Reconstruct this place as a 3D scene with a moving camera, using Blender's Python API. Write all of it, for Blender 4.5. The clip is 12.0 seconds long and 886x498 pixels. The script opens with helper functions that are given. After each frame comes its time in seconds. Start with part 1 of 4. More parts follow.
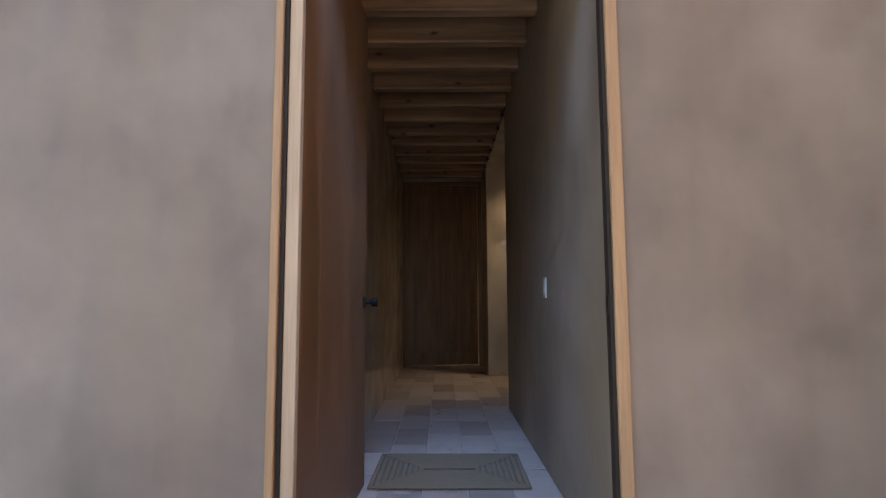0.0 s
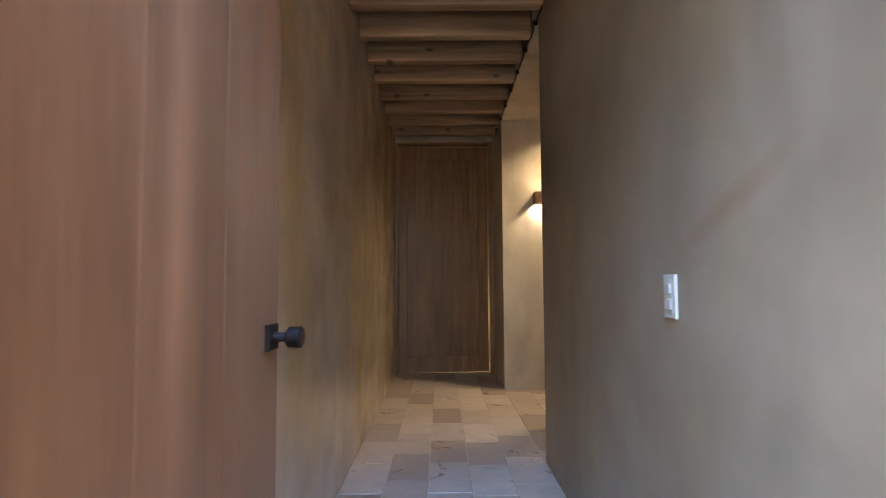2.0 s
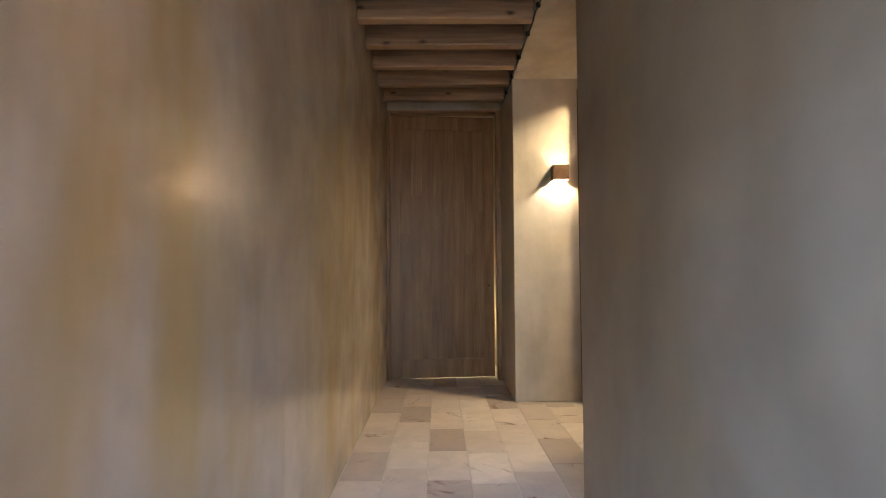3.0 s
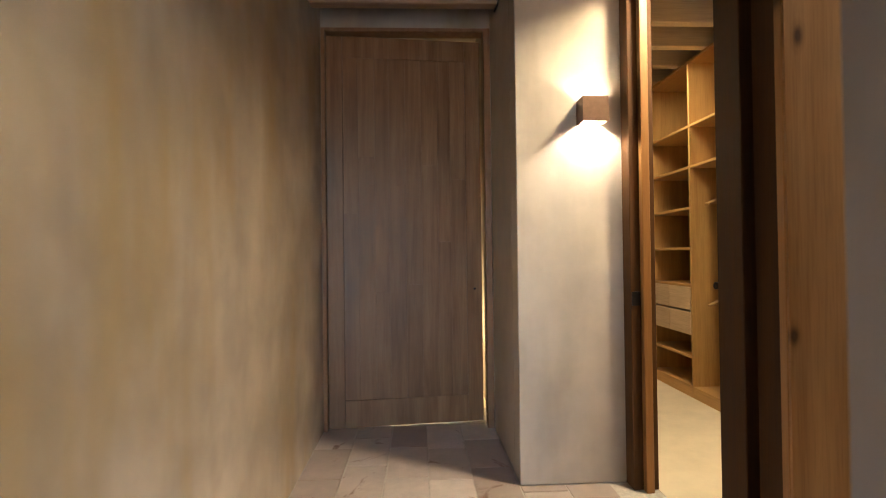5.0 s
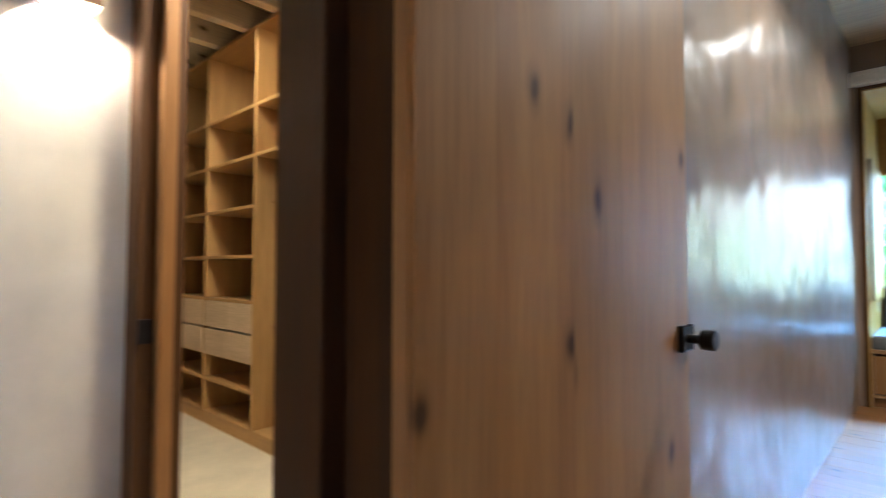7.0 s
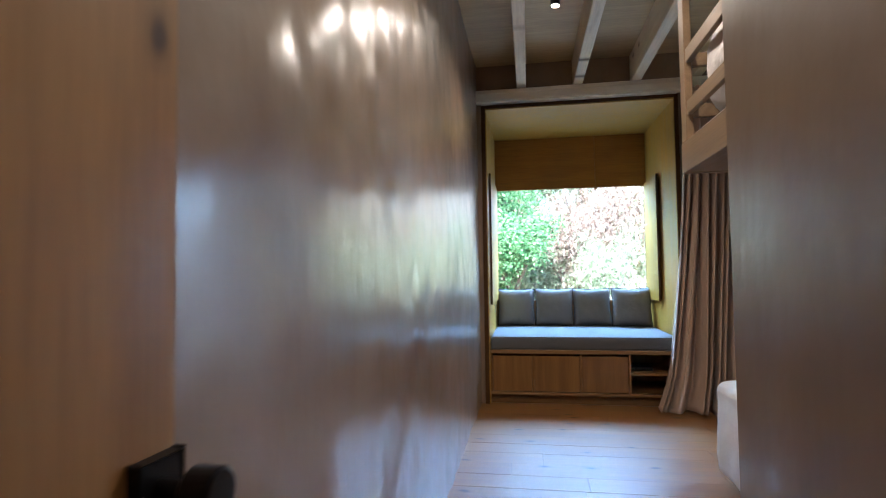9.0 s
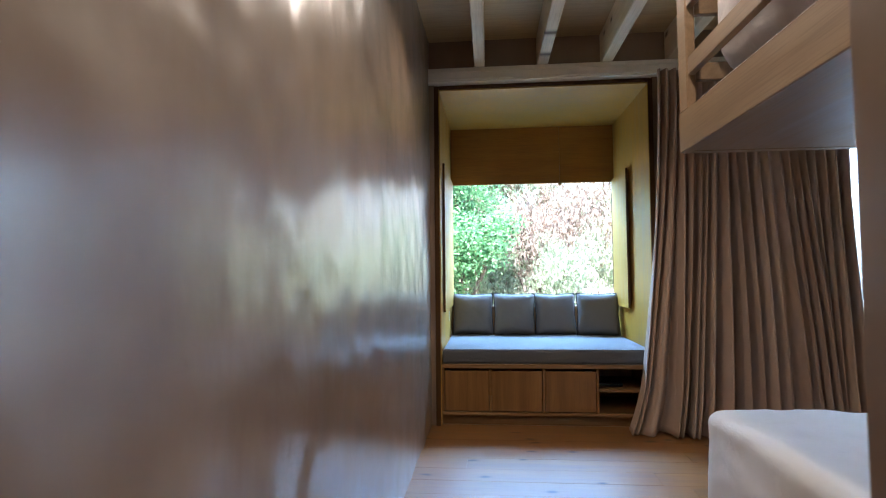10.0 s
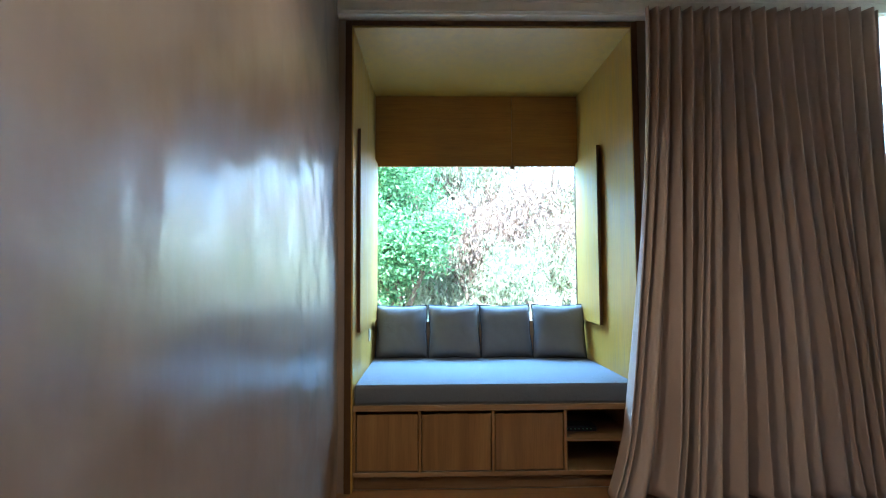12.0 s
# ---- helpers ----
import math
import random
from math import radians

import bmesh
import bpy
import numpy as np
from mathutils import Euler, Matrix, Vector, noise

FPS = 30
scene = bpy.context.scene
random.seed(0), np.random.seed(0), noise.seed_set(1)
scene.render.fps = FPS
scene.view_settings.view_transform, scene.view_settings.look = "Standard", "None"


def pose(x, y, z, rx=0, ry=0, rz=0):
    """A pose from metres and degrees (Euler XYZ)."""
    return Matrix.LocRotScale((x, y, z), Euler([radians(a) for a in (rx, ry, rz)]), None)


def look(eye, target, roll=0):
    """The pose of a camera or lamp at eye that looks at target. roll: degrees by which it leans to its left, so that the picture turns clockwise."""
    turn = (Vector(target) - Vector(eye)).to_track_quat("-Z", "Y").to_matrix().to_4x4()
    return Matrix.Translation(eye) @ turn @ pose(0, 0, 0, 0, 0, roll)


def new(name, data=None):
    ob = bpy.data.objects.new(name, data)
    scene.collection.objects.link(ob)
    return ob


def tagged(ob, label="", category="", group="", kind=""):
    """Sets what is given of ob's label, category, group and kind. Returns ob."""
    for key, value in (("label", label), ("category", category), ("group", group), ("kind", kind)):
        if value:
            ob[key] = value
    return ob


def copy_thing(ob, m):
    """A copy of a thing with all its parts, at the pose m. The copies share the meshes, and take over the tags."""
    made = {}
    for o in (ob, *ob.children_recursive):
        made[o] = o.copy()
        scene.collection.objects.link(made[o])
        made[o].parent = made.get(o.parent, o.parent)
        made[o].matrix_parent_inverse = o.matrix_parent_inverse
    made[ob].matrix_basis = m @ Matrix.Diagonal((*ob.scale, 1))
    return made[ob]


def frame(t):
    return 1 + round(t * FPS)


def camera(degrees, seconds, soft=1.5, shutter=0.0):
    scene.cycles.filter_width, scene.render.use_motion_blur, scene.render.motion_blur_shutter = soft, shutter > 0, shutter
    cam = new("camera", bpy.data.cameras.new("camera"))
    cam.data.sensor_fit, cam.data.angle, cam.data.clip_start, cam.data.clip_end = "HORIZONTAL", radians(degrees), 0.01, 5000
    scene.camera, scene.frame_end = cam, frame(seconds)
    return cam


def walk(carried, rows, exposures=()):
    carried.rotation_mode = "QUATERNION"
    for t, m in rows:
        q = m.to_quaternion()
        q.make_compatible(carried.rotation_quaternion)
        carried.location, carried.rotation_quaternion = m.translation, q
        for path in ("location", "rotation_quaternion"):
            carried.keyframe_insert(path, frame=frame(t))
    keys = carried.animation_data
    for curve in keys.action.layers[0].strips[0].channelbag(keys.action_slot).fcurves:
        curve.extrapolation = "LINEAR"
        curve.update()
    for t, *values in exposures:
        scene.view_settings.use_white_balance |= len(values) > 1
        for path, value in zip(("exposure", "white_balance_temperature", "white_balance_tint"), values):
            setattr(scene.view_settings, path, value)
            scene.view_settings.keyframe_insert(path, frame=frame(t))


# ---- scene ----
cam = camera(80.0, 12.0, soft=1.0, shutter=0.4)
PATH = [
    (0, (0.575, 0.951, 0.991), (0.58, 2.942, 1.181), -0.3),
    (0.5, (0.584, 1.414, 1.031), (0.596, 3.405, 1.226), -0.4),
    (1, (0.543, 1.787, 1.089), (0.549, 3.78, 1.263), -0.3),
    (1.5, (0.537, 2.176, 1.1), (0.541, 4.171, 1.247), -0.3),
    (2, (0.549, 2.591, 1.102), (0.556, 4.588, 1.224), -0.4),
    (2.5, (0.538, 3.02, 1.099), (0.544, 5.018, 1.198), -0.4),
    (3, (0.543, 3.483, 1.093), (0.556, 5.481, 1.184), -0.3),
    (4.8, (0.645, 5.08, 1.186), (0.71, 7.078, 1.222), -0.8),
    (5, (0.668, 5.258, 1.201), (0.758, 7.256, 1.226), -0.7),
    (5.5, (0.774, 5.612, 1.199), (1.026, 7.596, 1.221), -0.3),
    (6, (0.937, 5.899, 1.198), (1.422, 7.839, 1.221), 0.4),
    (6.5, (1.059, 6.092, 1.173), (2.056, 7.824, 1.239), 0.4),
    (7, (1.247, 6.219, 1.152), (2.695, 7.596, 1.228), 0.1),
    (7.3, (1.391, 6.273, 1.146), (3.003, 7.455, 1.226), 0.1),
    (7.5, (1.467, 6.304, 1.155), (3.153, 7.378, 1.224), 0.2),
    (7.7, (1.536, 6.32, 1.159), (3.293, 7.272, 1.232), 0.1),
    (9.3, (2.317, 6.33, 1.205), (4.299, 6.587, 1.291), -0.6),
    (9.5, (2.44, 6.326, 1.216), (4.425, 6.56, 1.3), -0.4),
    (10, (2.751, 6.304, 1.206), (4.742, 6.479, 1.296), -0.5),
    (10.5, (3.045, 6.271, 1.225), (5.036, 6.429, 1.318), -0.4),
    (11, (3.341, 6.274, 1.209), (5.335, 6.398, 1.308), -0.3),
    (11.5, (3.627, 6.259, 1.2), (5.624, 6.28, 1.3), -0.2),
    (12, (3.922, 6.236, 1.204), (5.919, 6.195, 1.314), -0.3),
]
walk(cam, [(t, look(eye, target, roll)) for t, eye, target, roll in PATH],
     exposures=[(0, 1.45, 6300, 14), (0.5, 1.85, 6400, 14), (1, 2.4, 6400, 13), (1.5, 2.8, 6700, 13), (2, 3.2, 6500, 9), (2.5, 3.65, 6200, 5),
                (3.2, 3.8, 6000, 6), (4.2, 4.0, 5700, 7), (5.5, 4.15, 5600, 9), (6, 4.15, 5400, 8), (6.5, 4.25, 4950, 8), (6.8, 4.25, 4850, 7), (7.7, 4.05, 4450, 5),
                (9.3, 3.25, 5500, 15), (10.5, 3.22, 5400, 13), (12, 3.35, 4950, 6)])

# ---- light ----
world = bpy.data.worlds.new("world")
scene.world = world
world.use_nodes = True
wn = world.node_tree.nodes
sky = wn.new("ShaderNodeTexSky")
sky.sky_type = "NISHITA"
sky.sun_disc = False
sky.sun_elevation = radians(44)
sky.sun_rotation = radians(-77)
wn["Background"].inputs["Strength"].default_value = 0.15
world.node_tree.links.new(sky.outputs[0], wn["Background"].inputs["Color"])


def lamp(name, kind, place, target, energy, colour, size=0.1, size_y=None):
    data = bpy.data.lights.new(name, kind)
    data.energy, data.color = energy, colour
    if kind == "AREA":
        data.size = size
        if size_y:
            data.shape, data.size_y = "RECTANGLE", size_y
    elif kind == "SUN":
        data.angle = radians(size)
    else:
        data.shadow_soft_size = size
    ob = new(name, data)
    ob.matrix_world = look(place, target)
    return ob


lamp("sun", "SUN", (-7, 1.6, 7), (0, 0, 0), 5.0, (1.0, 0.94, 0.84), 0.6)
# daylight falling in through the big window, from above the head of the opening
lamp("sky_window", "AREA", (9.3, 5.8, 3.3), (6.4, 5.8, 0.6), 72, (0.38, 0.68, 1.0), 2.4, 1.4)
lamp("sky_side_window", "AREA", (8.5, 3.1, 2.7), (5.0, 4.0, 1.3), 44, (0.54, 0.77, 1.0), 1.6, 1.6)
# daylight of the open forecourt, coming in under the head of the front door
entry_sky = lamp("sky_entry", "AREA", (0.55, 2.84, 2.54), (0.55, 4.2, 0.0), 2.5, (0.36, 0.55, 1.0), 1.0, 0.2)
entry_sky.data.spread = radians(65)
WARM = (1.0, 0.81, 0.57)
# Unseen second closet lamp, added to spill warm light onto the corridor wall.
lamp("closet_door_lamp", "AREA", (2.12, 7.45, 2.77), (1.7, 7.3, 0), 4.4, (1.0, 0.74, 0.42), 0.2, 0.2)
lamp("closet_lamp", "AREA", (2.55, 9.4, 2.77), (2.55, 9.4, 0), 1.3, (1.0, 0.74, 0.42), 0.25, 0.25)
lamp("back_room_lamp", "POINT", (0.8, 9.6, 0.6), (0, 0, 0), 1.6, (1.0, 0.72, 0.36), 0.1)
lamp("sconce_lamp_down", "POINT", (1.57, 7.92, 1.924), (0, 0, 0), 1.7, WARM, 0.012)
lamp("sconce_lamp_up", "POINT", (1.57, 7.92, 1.951), (0, 0, 0), 0.35, WARM, 0.012)
# Only the spot at 5.5 is known; 3.9 and 2.3 are added fill.
for spot_x, spot_power in ((5.5, 7.0), (3.9, 8.0), (2.3, 1.2)):
    down = lamp("ceiling_spot_lamp", "SPOT", (spot_x, 6.13, 2.85), (spot_x, 6.13, 0), spot_power, WARM, 0.025)
    down.data.spot_size, down.data.spot_blend = radians(145), 0.7


# ---- materials ----
def material(name):
    m = bpy.data.materials.new(name)
    m.use_nodes = True
    return m, m.node_tree.nodes, m.node_tree.links, m.node_tree.nodes["Principled BSDF"]


def coords(nodes, links, scale, jitter=True):
    """Object coordinates at real size, shifted from object to object."""
    tc = nodes.new("ShaderNodeTexCoord")
    mp = nodes.new("ShaderNodeMapping")
    mp.inputs["Scale"].default_value = scale
    if jitter:
        info = nodes.new("ShaderNodeObjectInfo")
        add = nodes.new("ShaderNodeVectorMath")
        add.operation = "MULTIPLY_ADD"
        add.inputs[1].default_value = (37.0, 23.0, 51.0)
        links.new(info.outputs["Random"], add.inputs[0])
        links.new(tc.outputs["Object"], add.inputs[2])
        links.new(add.outputs[0], mp.inputs["Vector"])
    else:
        links.new(tc.outputs["Object"], mp.inputs["Vector"])
    return mp


def noise_tex(nodes, links, vec, scale, detail=4.0, rough=0.55, distort=0.0):
    n = nodes.new("ShaderNodeTexNoise")
    n.inputs["Scale"].default_value = scale
    n.inputs["Detail"].default_value = detail
    n.inputs["Roughness"].default_value = rough
    n.inputs["Distortion"].default_value = distort
    links.new(vec.outputs[0], n.inputs["Vector"])
    return n


def ramp(nodes, links, fac, stops):
    r = nodes.new("ShaderNodeValToRGB")
    while len(r.color_ramp.elements) < len(stops):
        r.color_ramp.elements.new(0.5)
    for e, (p, c) in zip(r.color_ramp.elements, stops):
        e.position, e.color = p, (*c, 1)
    links.new(fac, r.inputs[0])
    return r


def mixed(nodes, links, kind, fac, a, b):
    m = nodes.new("ShaderNodeMix")
    m.data_type, m.blend_type = "RGBA", kind
    if isinstance(fac, float):
        m.inputs[0].default_value = fac
    else:
        links.new(fac, m.inputs[0])
    for sock, v in ((m.inputs[6], a), (m.inputs[7], b)):
        if isinstance(v, tuple):
            sock.default_value = (*v, 1)
        else:
            links.new(v, sock)
    return m.outputs[2]


def spread(nodes, links, value, lo, hi, a=0.0, b=1.0):
    m = nodes.new("ShaderNodeMapRange")
    m.inputs[1].default_value, m.inputs[2].default_value = a, b
    m.inputs[3].default_value, m.inputs[4].default_value = lo, hi
    links.new(value, m.inputs[0])
    return m.outputs[0]


def bump(nodes, links, bsdf, height, strength, distance):
    b = nodes.new("ShaderNodeBump")
    b.inputs["Strength"].default_value, b.inputs["Distance"].default_value = strength, distance
    links.new(height, b.inputs["Height"])
    links.new(b.outputs[0], bsdf.inputs["Normal"])


def plaster(name, dark, mid, light, rough=(0.3, 0.55), relief=0.35, ochre=(0.34, 0.25, 0.11), streak=None, wax=0.0, seeps=0.8, mottle=1.0, sheen=0.3):
    """Hand-trowelled, polished earth plaster: broad clouds, ochre bleeding down, smears of the trowel, fine grain."""
    m, n, l, p = material(name)
    v = coords(n, l, (1, 1, 1), False)
    clouds = noise_tex(n, l, v, 0.9, 4, 0.5, 0.2)
    blots = noise_tex(n, l, v, 2.6, 3, 0.5, 0.2)
    vs = coords(n, l, (1.5, 1.5, 0.75), False)
    swell = noise_tex(n, l, vs, 1.9, 3, 0.45, 0.1)
    smear = noise_tex(n, l, coords(n, l, (4.5, 4.5, 1.1), False), 1.3, 3, 0.5, 0.1)
    marks = noise_tex(n, l, v, 9.0, 4, 0.6, 0.3)
    fine = noise_tex(n, l, v, 120, 3, 0.6)
    c = ramp(n, l, clouds.outputs[0], ((0.32, dark), (0.5, mid), (0.68, light))).outputs[0]
    c = mixed(n, l, "MULTIPLY", 0.75 * mottle, c, ramp(n, l, blots.outputs[0], ((0.33, (0.74, 0.73, 0.74)), (0.5, (1.0, 1.0, 1.0)), (0.67, (1.15, 1.14, 1.12)))).outputs[0])
    c = mixed(n, l, "MULTIPLY", 0.6 * mottle, c, ramp(n, l, smear.outputs[0], ((0.3, (0.74, 0.73, 0.72)), (0.5, (1, 1, 1)), (0.7, (1.13, 1.13, 1.13)))).outputs[0])
    seep = noise_tex(n, l, coords(n, l, (1.7, 1.7, 0.36), False), 1.5, 4, 0.55, 0.15)
    c = mixed(n, l, "MIX", ramp(n, l, seep.outputs[0], ((0.5, (0, 0, 0)), (0.68, (seeps, seeps, seeps)))).outputs[0], c, ochre)
    c = mixed(n, l, "MULTIPLY", 0.25, c, ramp(n, l, marks.outputs[0], ((0.3, (0.8, 0.79, 0.78)), (0.7, (1.12, 1.12, 1.11)))).outputs[0])
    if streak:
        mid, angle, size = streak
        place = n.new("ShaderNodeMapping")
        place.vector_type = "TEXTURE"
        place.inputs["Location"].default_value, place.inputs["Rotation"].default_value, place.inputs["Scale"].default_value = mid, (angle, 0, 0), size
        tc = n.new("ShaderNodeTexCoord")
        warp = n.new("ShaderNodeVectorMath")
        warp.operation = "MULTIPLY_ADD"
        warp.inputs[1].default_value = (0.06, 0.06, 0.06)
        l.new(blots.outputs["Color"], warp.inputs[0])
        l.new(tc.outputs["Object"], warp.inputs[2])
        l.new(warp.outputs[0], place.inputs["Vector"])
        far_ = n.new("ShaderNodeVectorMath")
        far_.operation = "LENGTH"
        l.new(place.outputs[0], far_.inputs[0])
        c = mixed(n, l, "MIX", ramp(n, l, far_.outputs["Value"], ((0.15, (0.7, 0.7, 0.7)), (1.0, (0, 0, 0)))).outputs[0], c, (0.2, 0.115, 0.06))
    l.new(c, p.inputs["Base Color"])
    l.new(spread(n, l, smear.outputs[0], rough[0], rough[1], 0.3, 0.7), p.inputs["Roughness"])
    p.inputs["Coat Weight"].default_value = wax
    l.new(spread(n, l, blots.outputs[0], sheen, sheen + 0.12, 0.35, 0.65), p.inputs["Coat Roughness"])
    h = mixed(n, l, "MIX", 0.1, swell.outputs[0], smear.outputs[0])
    h = mixed(n, l, "MIX", 0.05, h, marks.outputs[0])
    h = mixed(n, l, "MIX", 0.008, h, fine.outputs[0])
    bump(n, l, p, h, relief, 0.05)
    return m


def polished(name, dark, light):
    """Waxed, burnished plaster: soft clouds, a faint haze, smears and an uneven polish."""
    m, n, l, p = material(name)
    v = coords(n, l, (1, 1, 1))
    clouds = noise_tex(n, l, v, 1.1, 4, 0.5, 0.2)
    haze = noise_tex(n, l, v, 4.5, 4, 0.55, 0.15)
    smear = noise_tex(n, l, coords(n, l, (5.0, 5.0, 2.0)), 1.0, 3, 0.5, 0.1)
    c = ramp(n, l, clouds.outputs[0], ((0.3, dark), (0.7, light))).outputs[0]
    c = mixed(n, l, "MULTIPLY", 0.5, c, ramp(n, l, haze.outputs[0], ((0.25, (0.78, 0.77, 0.76)), (0.75, (1.14, 1.14, 1.14)))).outputs[0])
    c = mixed(n, l, "MULTIPLY", 0.5, c, ramp(n, l, smear.outputs[0], ((0.3, (0.75, 0.74, 0.73)), (0.7, (1.12, 1.12, 1.12)))).outputs[0])
    l.new(c, p.inputs["Base Color"])
    l.new(spread(n, l, haze.outputs[0], 0.3, 0.44, 0.3, 0.7), p.inputs["Roughness"])
    p.inputs["Specular IOR Level"].default_value = 0.8
    p.inputs["Coat Weight"].default_value = 1.0
    l.new(spread(n, l, smear.outputs[0], 0.2, 0.268, 0.3, 0.7), p.inputs["Coat Roughness"])
    h = mixed(n, l, "MIX", 0.3, smear.outputs[0], haze.outputs[0])
    bump(n, l, p, h, 0.55, 0.02)
    l.new(p.inputs["Normal"].links[0].from_socket, p.inputs["Coat Normal"])
    return m


def wood(name, dark, light, axis, rough=0.45, knots=0.0, face=(0, 1), relief=0.12, grain=1.0, varied=0.25):
    """Timber with the grain along an axis: streaks, rings, pores and, where wanted, knots."""
    m, n, l, p = material(name)
    long, wide = 0.9 * grain, 16.0 * grain
    v = coords(n, l, tuple(long if i == axis else wide for i in range(3)))
    rings = noise_tex(n, l, v, 1.0, 6, 0.62, 0.5)
    vp = coords(n, l, tuple(6.0 if i == axis else 190.0 for i in range(3)))
    pores = noise_tex(n, l, vp, 1.0, 2, 0.5)
    base = ramp(n, l, rings.outputs[0], ((0.32, dark), (0.68, light)))
    c = mixed(n, l, "MULTIPLY", 0.3, base.outputs[0], ramp(n, l, pores.outputs[0], ((0.3, (0.5, 0.45, 0.4)), (0.55, (1, 1, 1)))).outputs[0])
    vb = coords(n, l, (1, 1, 1))
    blot = noise_tex(n, l, vb, 1.3, 3, 0.5)
    c = mixed(n, l, "MULTIPLY", 0.6, c, ramp(n, l, blot.outputs[0], ((0.3, (0.72, 0.7, 0.68)), (0.7, (1.12, 1.1, 1.06)))).outputs[0])
    info = n.new("ShaderNodeObjectInfo")
    tone = ramp(n, l, info.outputs["Random"], ((0.0, (0.78, 0.76, 0.74)), (1.0, (1.1, 1.1, 1.1))))
    c = mixed(n, l, "MULTIPLY", varied * 2 if varied < 0.5 else 1.0, c, tone.outputs[0])
    if knots:
        vk = coords(n, l, tuple(1.7 if i == axis else 3.4 for i in range(3)))
        cut = n.new("ShaderNodeSeparateXYZ")
        flat = n.new("ShaderNodeCombineXYZ")
        l.new(vk.outputs[0], cut.inputs[0])
        l.new(cut.outputs[face[0]], flat.inputs[0])
        l.new(cut.outputs[face[1]], flat.inputs[1])
        wob = n.new("ShaderNodeVectorMath")
        wob.operation = "MULTIPLY_ADD"
        wob.inputs[1].default_value = (0.12, 0.12, 0.12)
        l.new(noise_tex(n, l, flat, 3.0, 2, 0.5).outputs["Color"], wob.inputs[0])
        l.new(flat.outputs[0], wob.inputs[2])
        vor = n.new("ShaderNodeTexVoronoi")
        vor.voronoi_dimensions = "2D"
        vor.inputs["Scale"].default_value = 1.0
        l.new(wob.outputs[0], vor.inputs["Vector"])
        k = ramp(n, l, vor.outputs["Distance"], ((0.02, (0.14, 0.1, 0.07)), (0.04 + 0.05 * knots, (0.8, 0.78, 0.75)), (0.06 + 0.09 * knots, (1, 1, 1))))
        c = mixed(n, l, "MULTIPLY", 0.95, c, k.outputs[0])
    l.new(c, p.inputs["Base Color"])
    l.new(spread(n, l, rings.outputs[0], max(rough - 0.1, 0.29), rough + 0.12, 0.3, 0.7), p.inputs["Roughness"])
    bump(n, l, p, mixed(n, l, "MIX", 0.5, rings.outputs[0], pores.outputs[0]), relief, 0.004)
    return m


def plain(name, colour, rough=0.5, metal=0.0, vary=0.12, scale=9.0, relief=0.1, sheen=0.0):
    m, n, l, p = material(name)
    v = coords(n, l, (1, 1, 1))
    a = noise_tex(n, l, v, scale, 5, 0.6)
    lo = tuple(x * (1 - vary) for x in colour)
    hi = tuple(min(1, x * (1 + vary)) for x in colour)
    l.new(ramp(n, l, a.outputs[0], ((0.3, lo), (0.7, hi))).outputs[0], p.inputs["Base Color"])
    p.inputs["Roughness"].default_value, p.inputs["Metallic"].default_value = rough, metal
    p.inputs["Sheen Weight"].default_value = sheen
    if relief:
        bump(n, l, p, a.outputs[0], relief, 0.01)
    return m


def cloth(name, colour, weave=900.0, crease=6.0, relief=0.3, vary=0.1):
    m, n, l, p = material(name)
    v = coords(n, l, (1, 1, 1))
    big = noise_tex(n, l, v, crease, 5, 0.6, 0.8)
    fine = noise_tex(n, l, v, weave, 1, 0.5)
    lo = tuple(x * (1 - vary) for x in colour)
    hi = tuple(min(1, x * (1 + vary)) for x in colour)
    c = ramp(n, l, fine.outputs[0], ((0.3, lo), (0.7, hi)))
    l.new(c.outputs[0], p.inputs["Base Color"])
    p.inputs["Roughness"].default_value = 0.9
    p.inputs["Sheen Weight"].default_value = 0.06
    bump(n, l, p, mixed(n, l, "MIX", 0.08, big.outputs[0], fine.outputs[0]), relief, 0.02)
    return m


def tile_material(name, lo, mid, hi):
    """Fired clay: each tile its own tone, with clouding, pits and rusty stains."""
    m, n, l, p = material(name)
    info = n.new("ShaderNodeObjectInfo")
    tone = ramp(n, l, info.outputs["Random"], ((0.0, lo), (0.5, mid), (1.0, hi)))
    v = coords(n, l, (1, 1, 1))
    cloud = noise_tex(n, l, v, 7, 5, 0.65, 0.4)
    fine = noise_tex(n, l, v, 90, 3, 0.6)
    stain = noise_tex(n, l, v, 3.2, 6, 0.7, 1.2)
    c = mixed(n, l, "MULTIPLY", 0.8, tone.outputs[0], ramp(n, l, cloud.outputs[0], ((0.3, (0.75, 0.74, 0.73)), (0.7, (1.12, 1.1, 1.08)))).outputs[0])
    c = mixed(n, l, "MIX", ramp(n, l, stain.outputs[0], ((0.6, (0, 0, 0)), (0.67, (0.85, 0.85, 0.85)))).outputs[0], c, (0.15, 0.07, 0.04))
    l.new(c, p.inputs["Base Color"])
    l.new(spread(n, l, cloud.outputs[0], 0.35, 0.6, 0.3, 0.7), p.inputs["Roughness"])
    bump(n, l, p, mixed(n, l, "MIX", 0.3, cloud.outputs[0], fine.outputs[0]), 0.2, 0.006)
    return m


def glass_material(name):
    m, n, l, p = material(name)
    p.inputs["Base Color"].default_value = (0.96, 0.98, 0.97, 1)
    p.inputs["Roughness"].default_value = 0.0
    p.inputs["IOR"].default_value = 1.45
    p.inputs["Transmission Weight"].default_value = 1.0
    return m


def glow(name, colour, strength):
    m, n, l, p = material(name)
    p.inputs["Base Color"].default_value = (*colour, 1)
    p.inputs["Emission Color"].default_value = (*colour, 1)
    p.inputs["Emission Strength"].default_value = strength
    return m


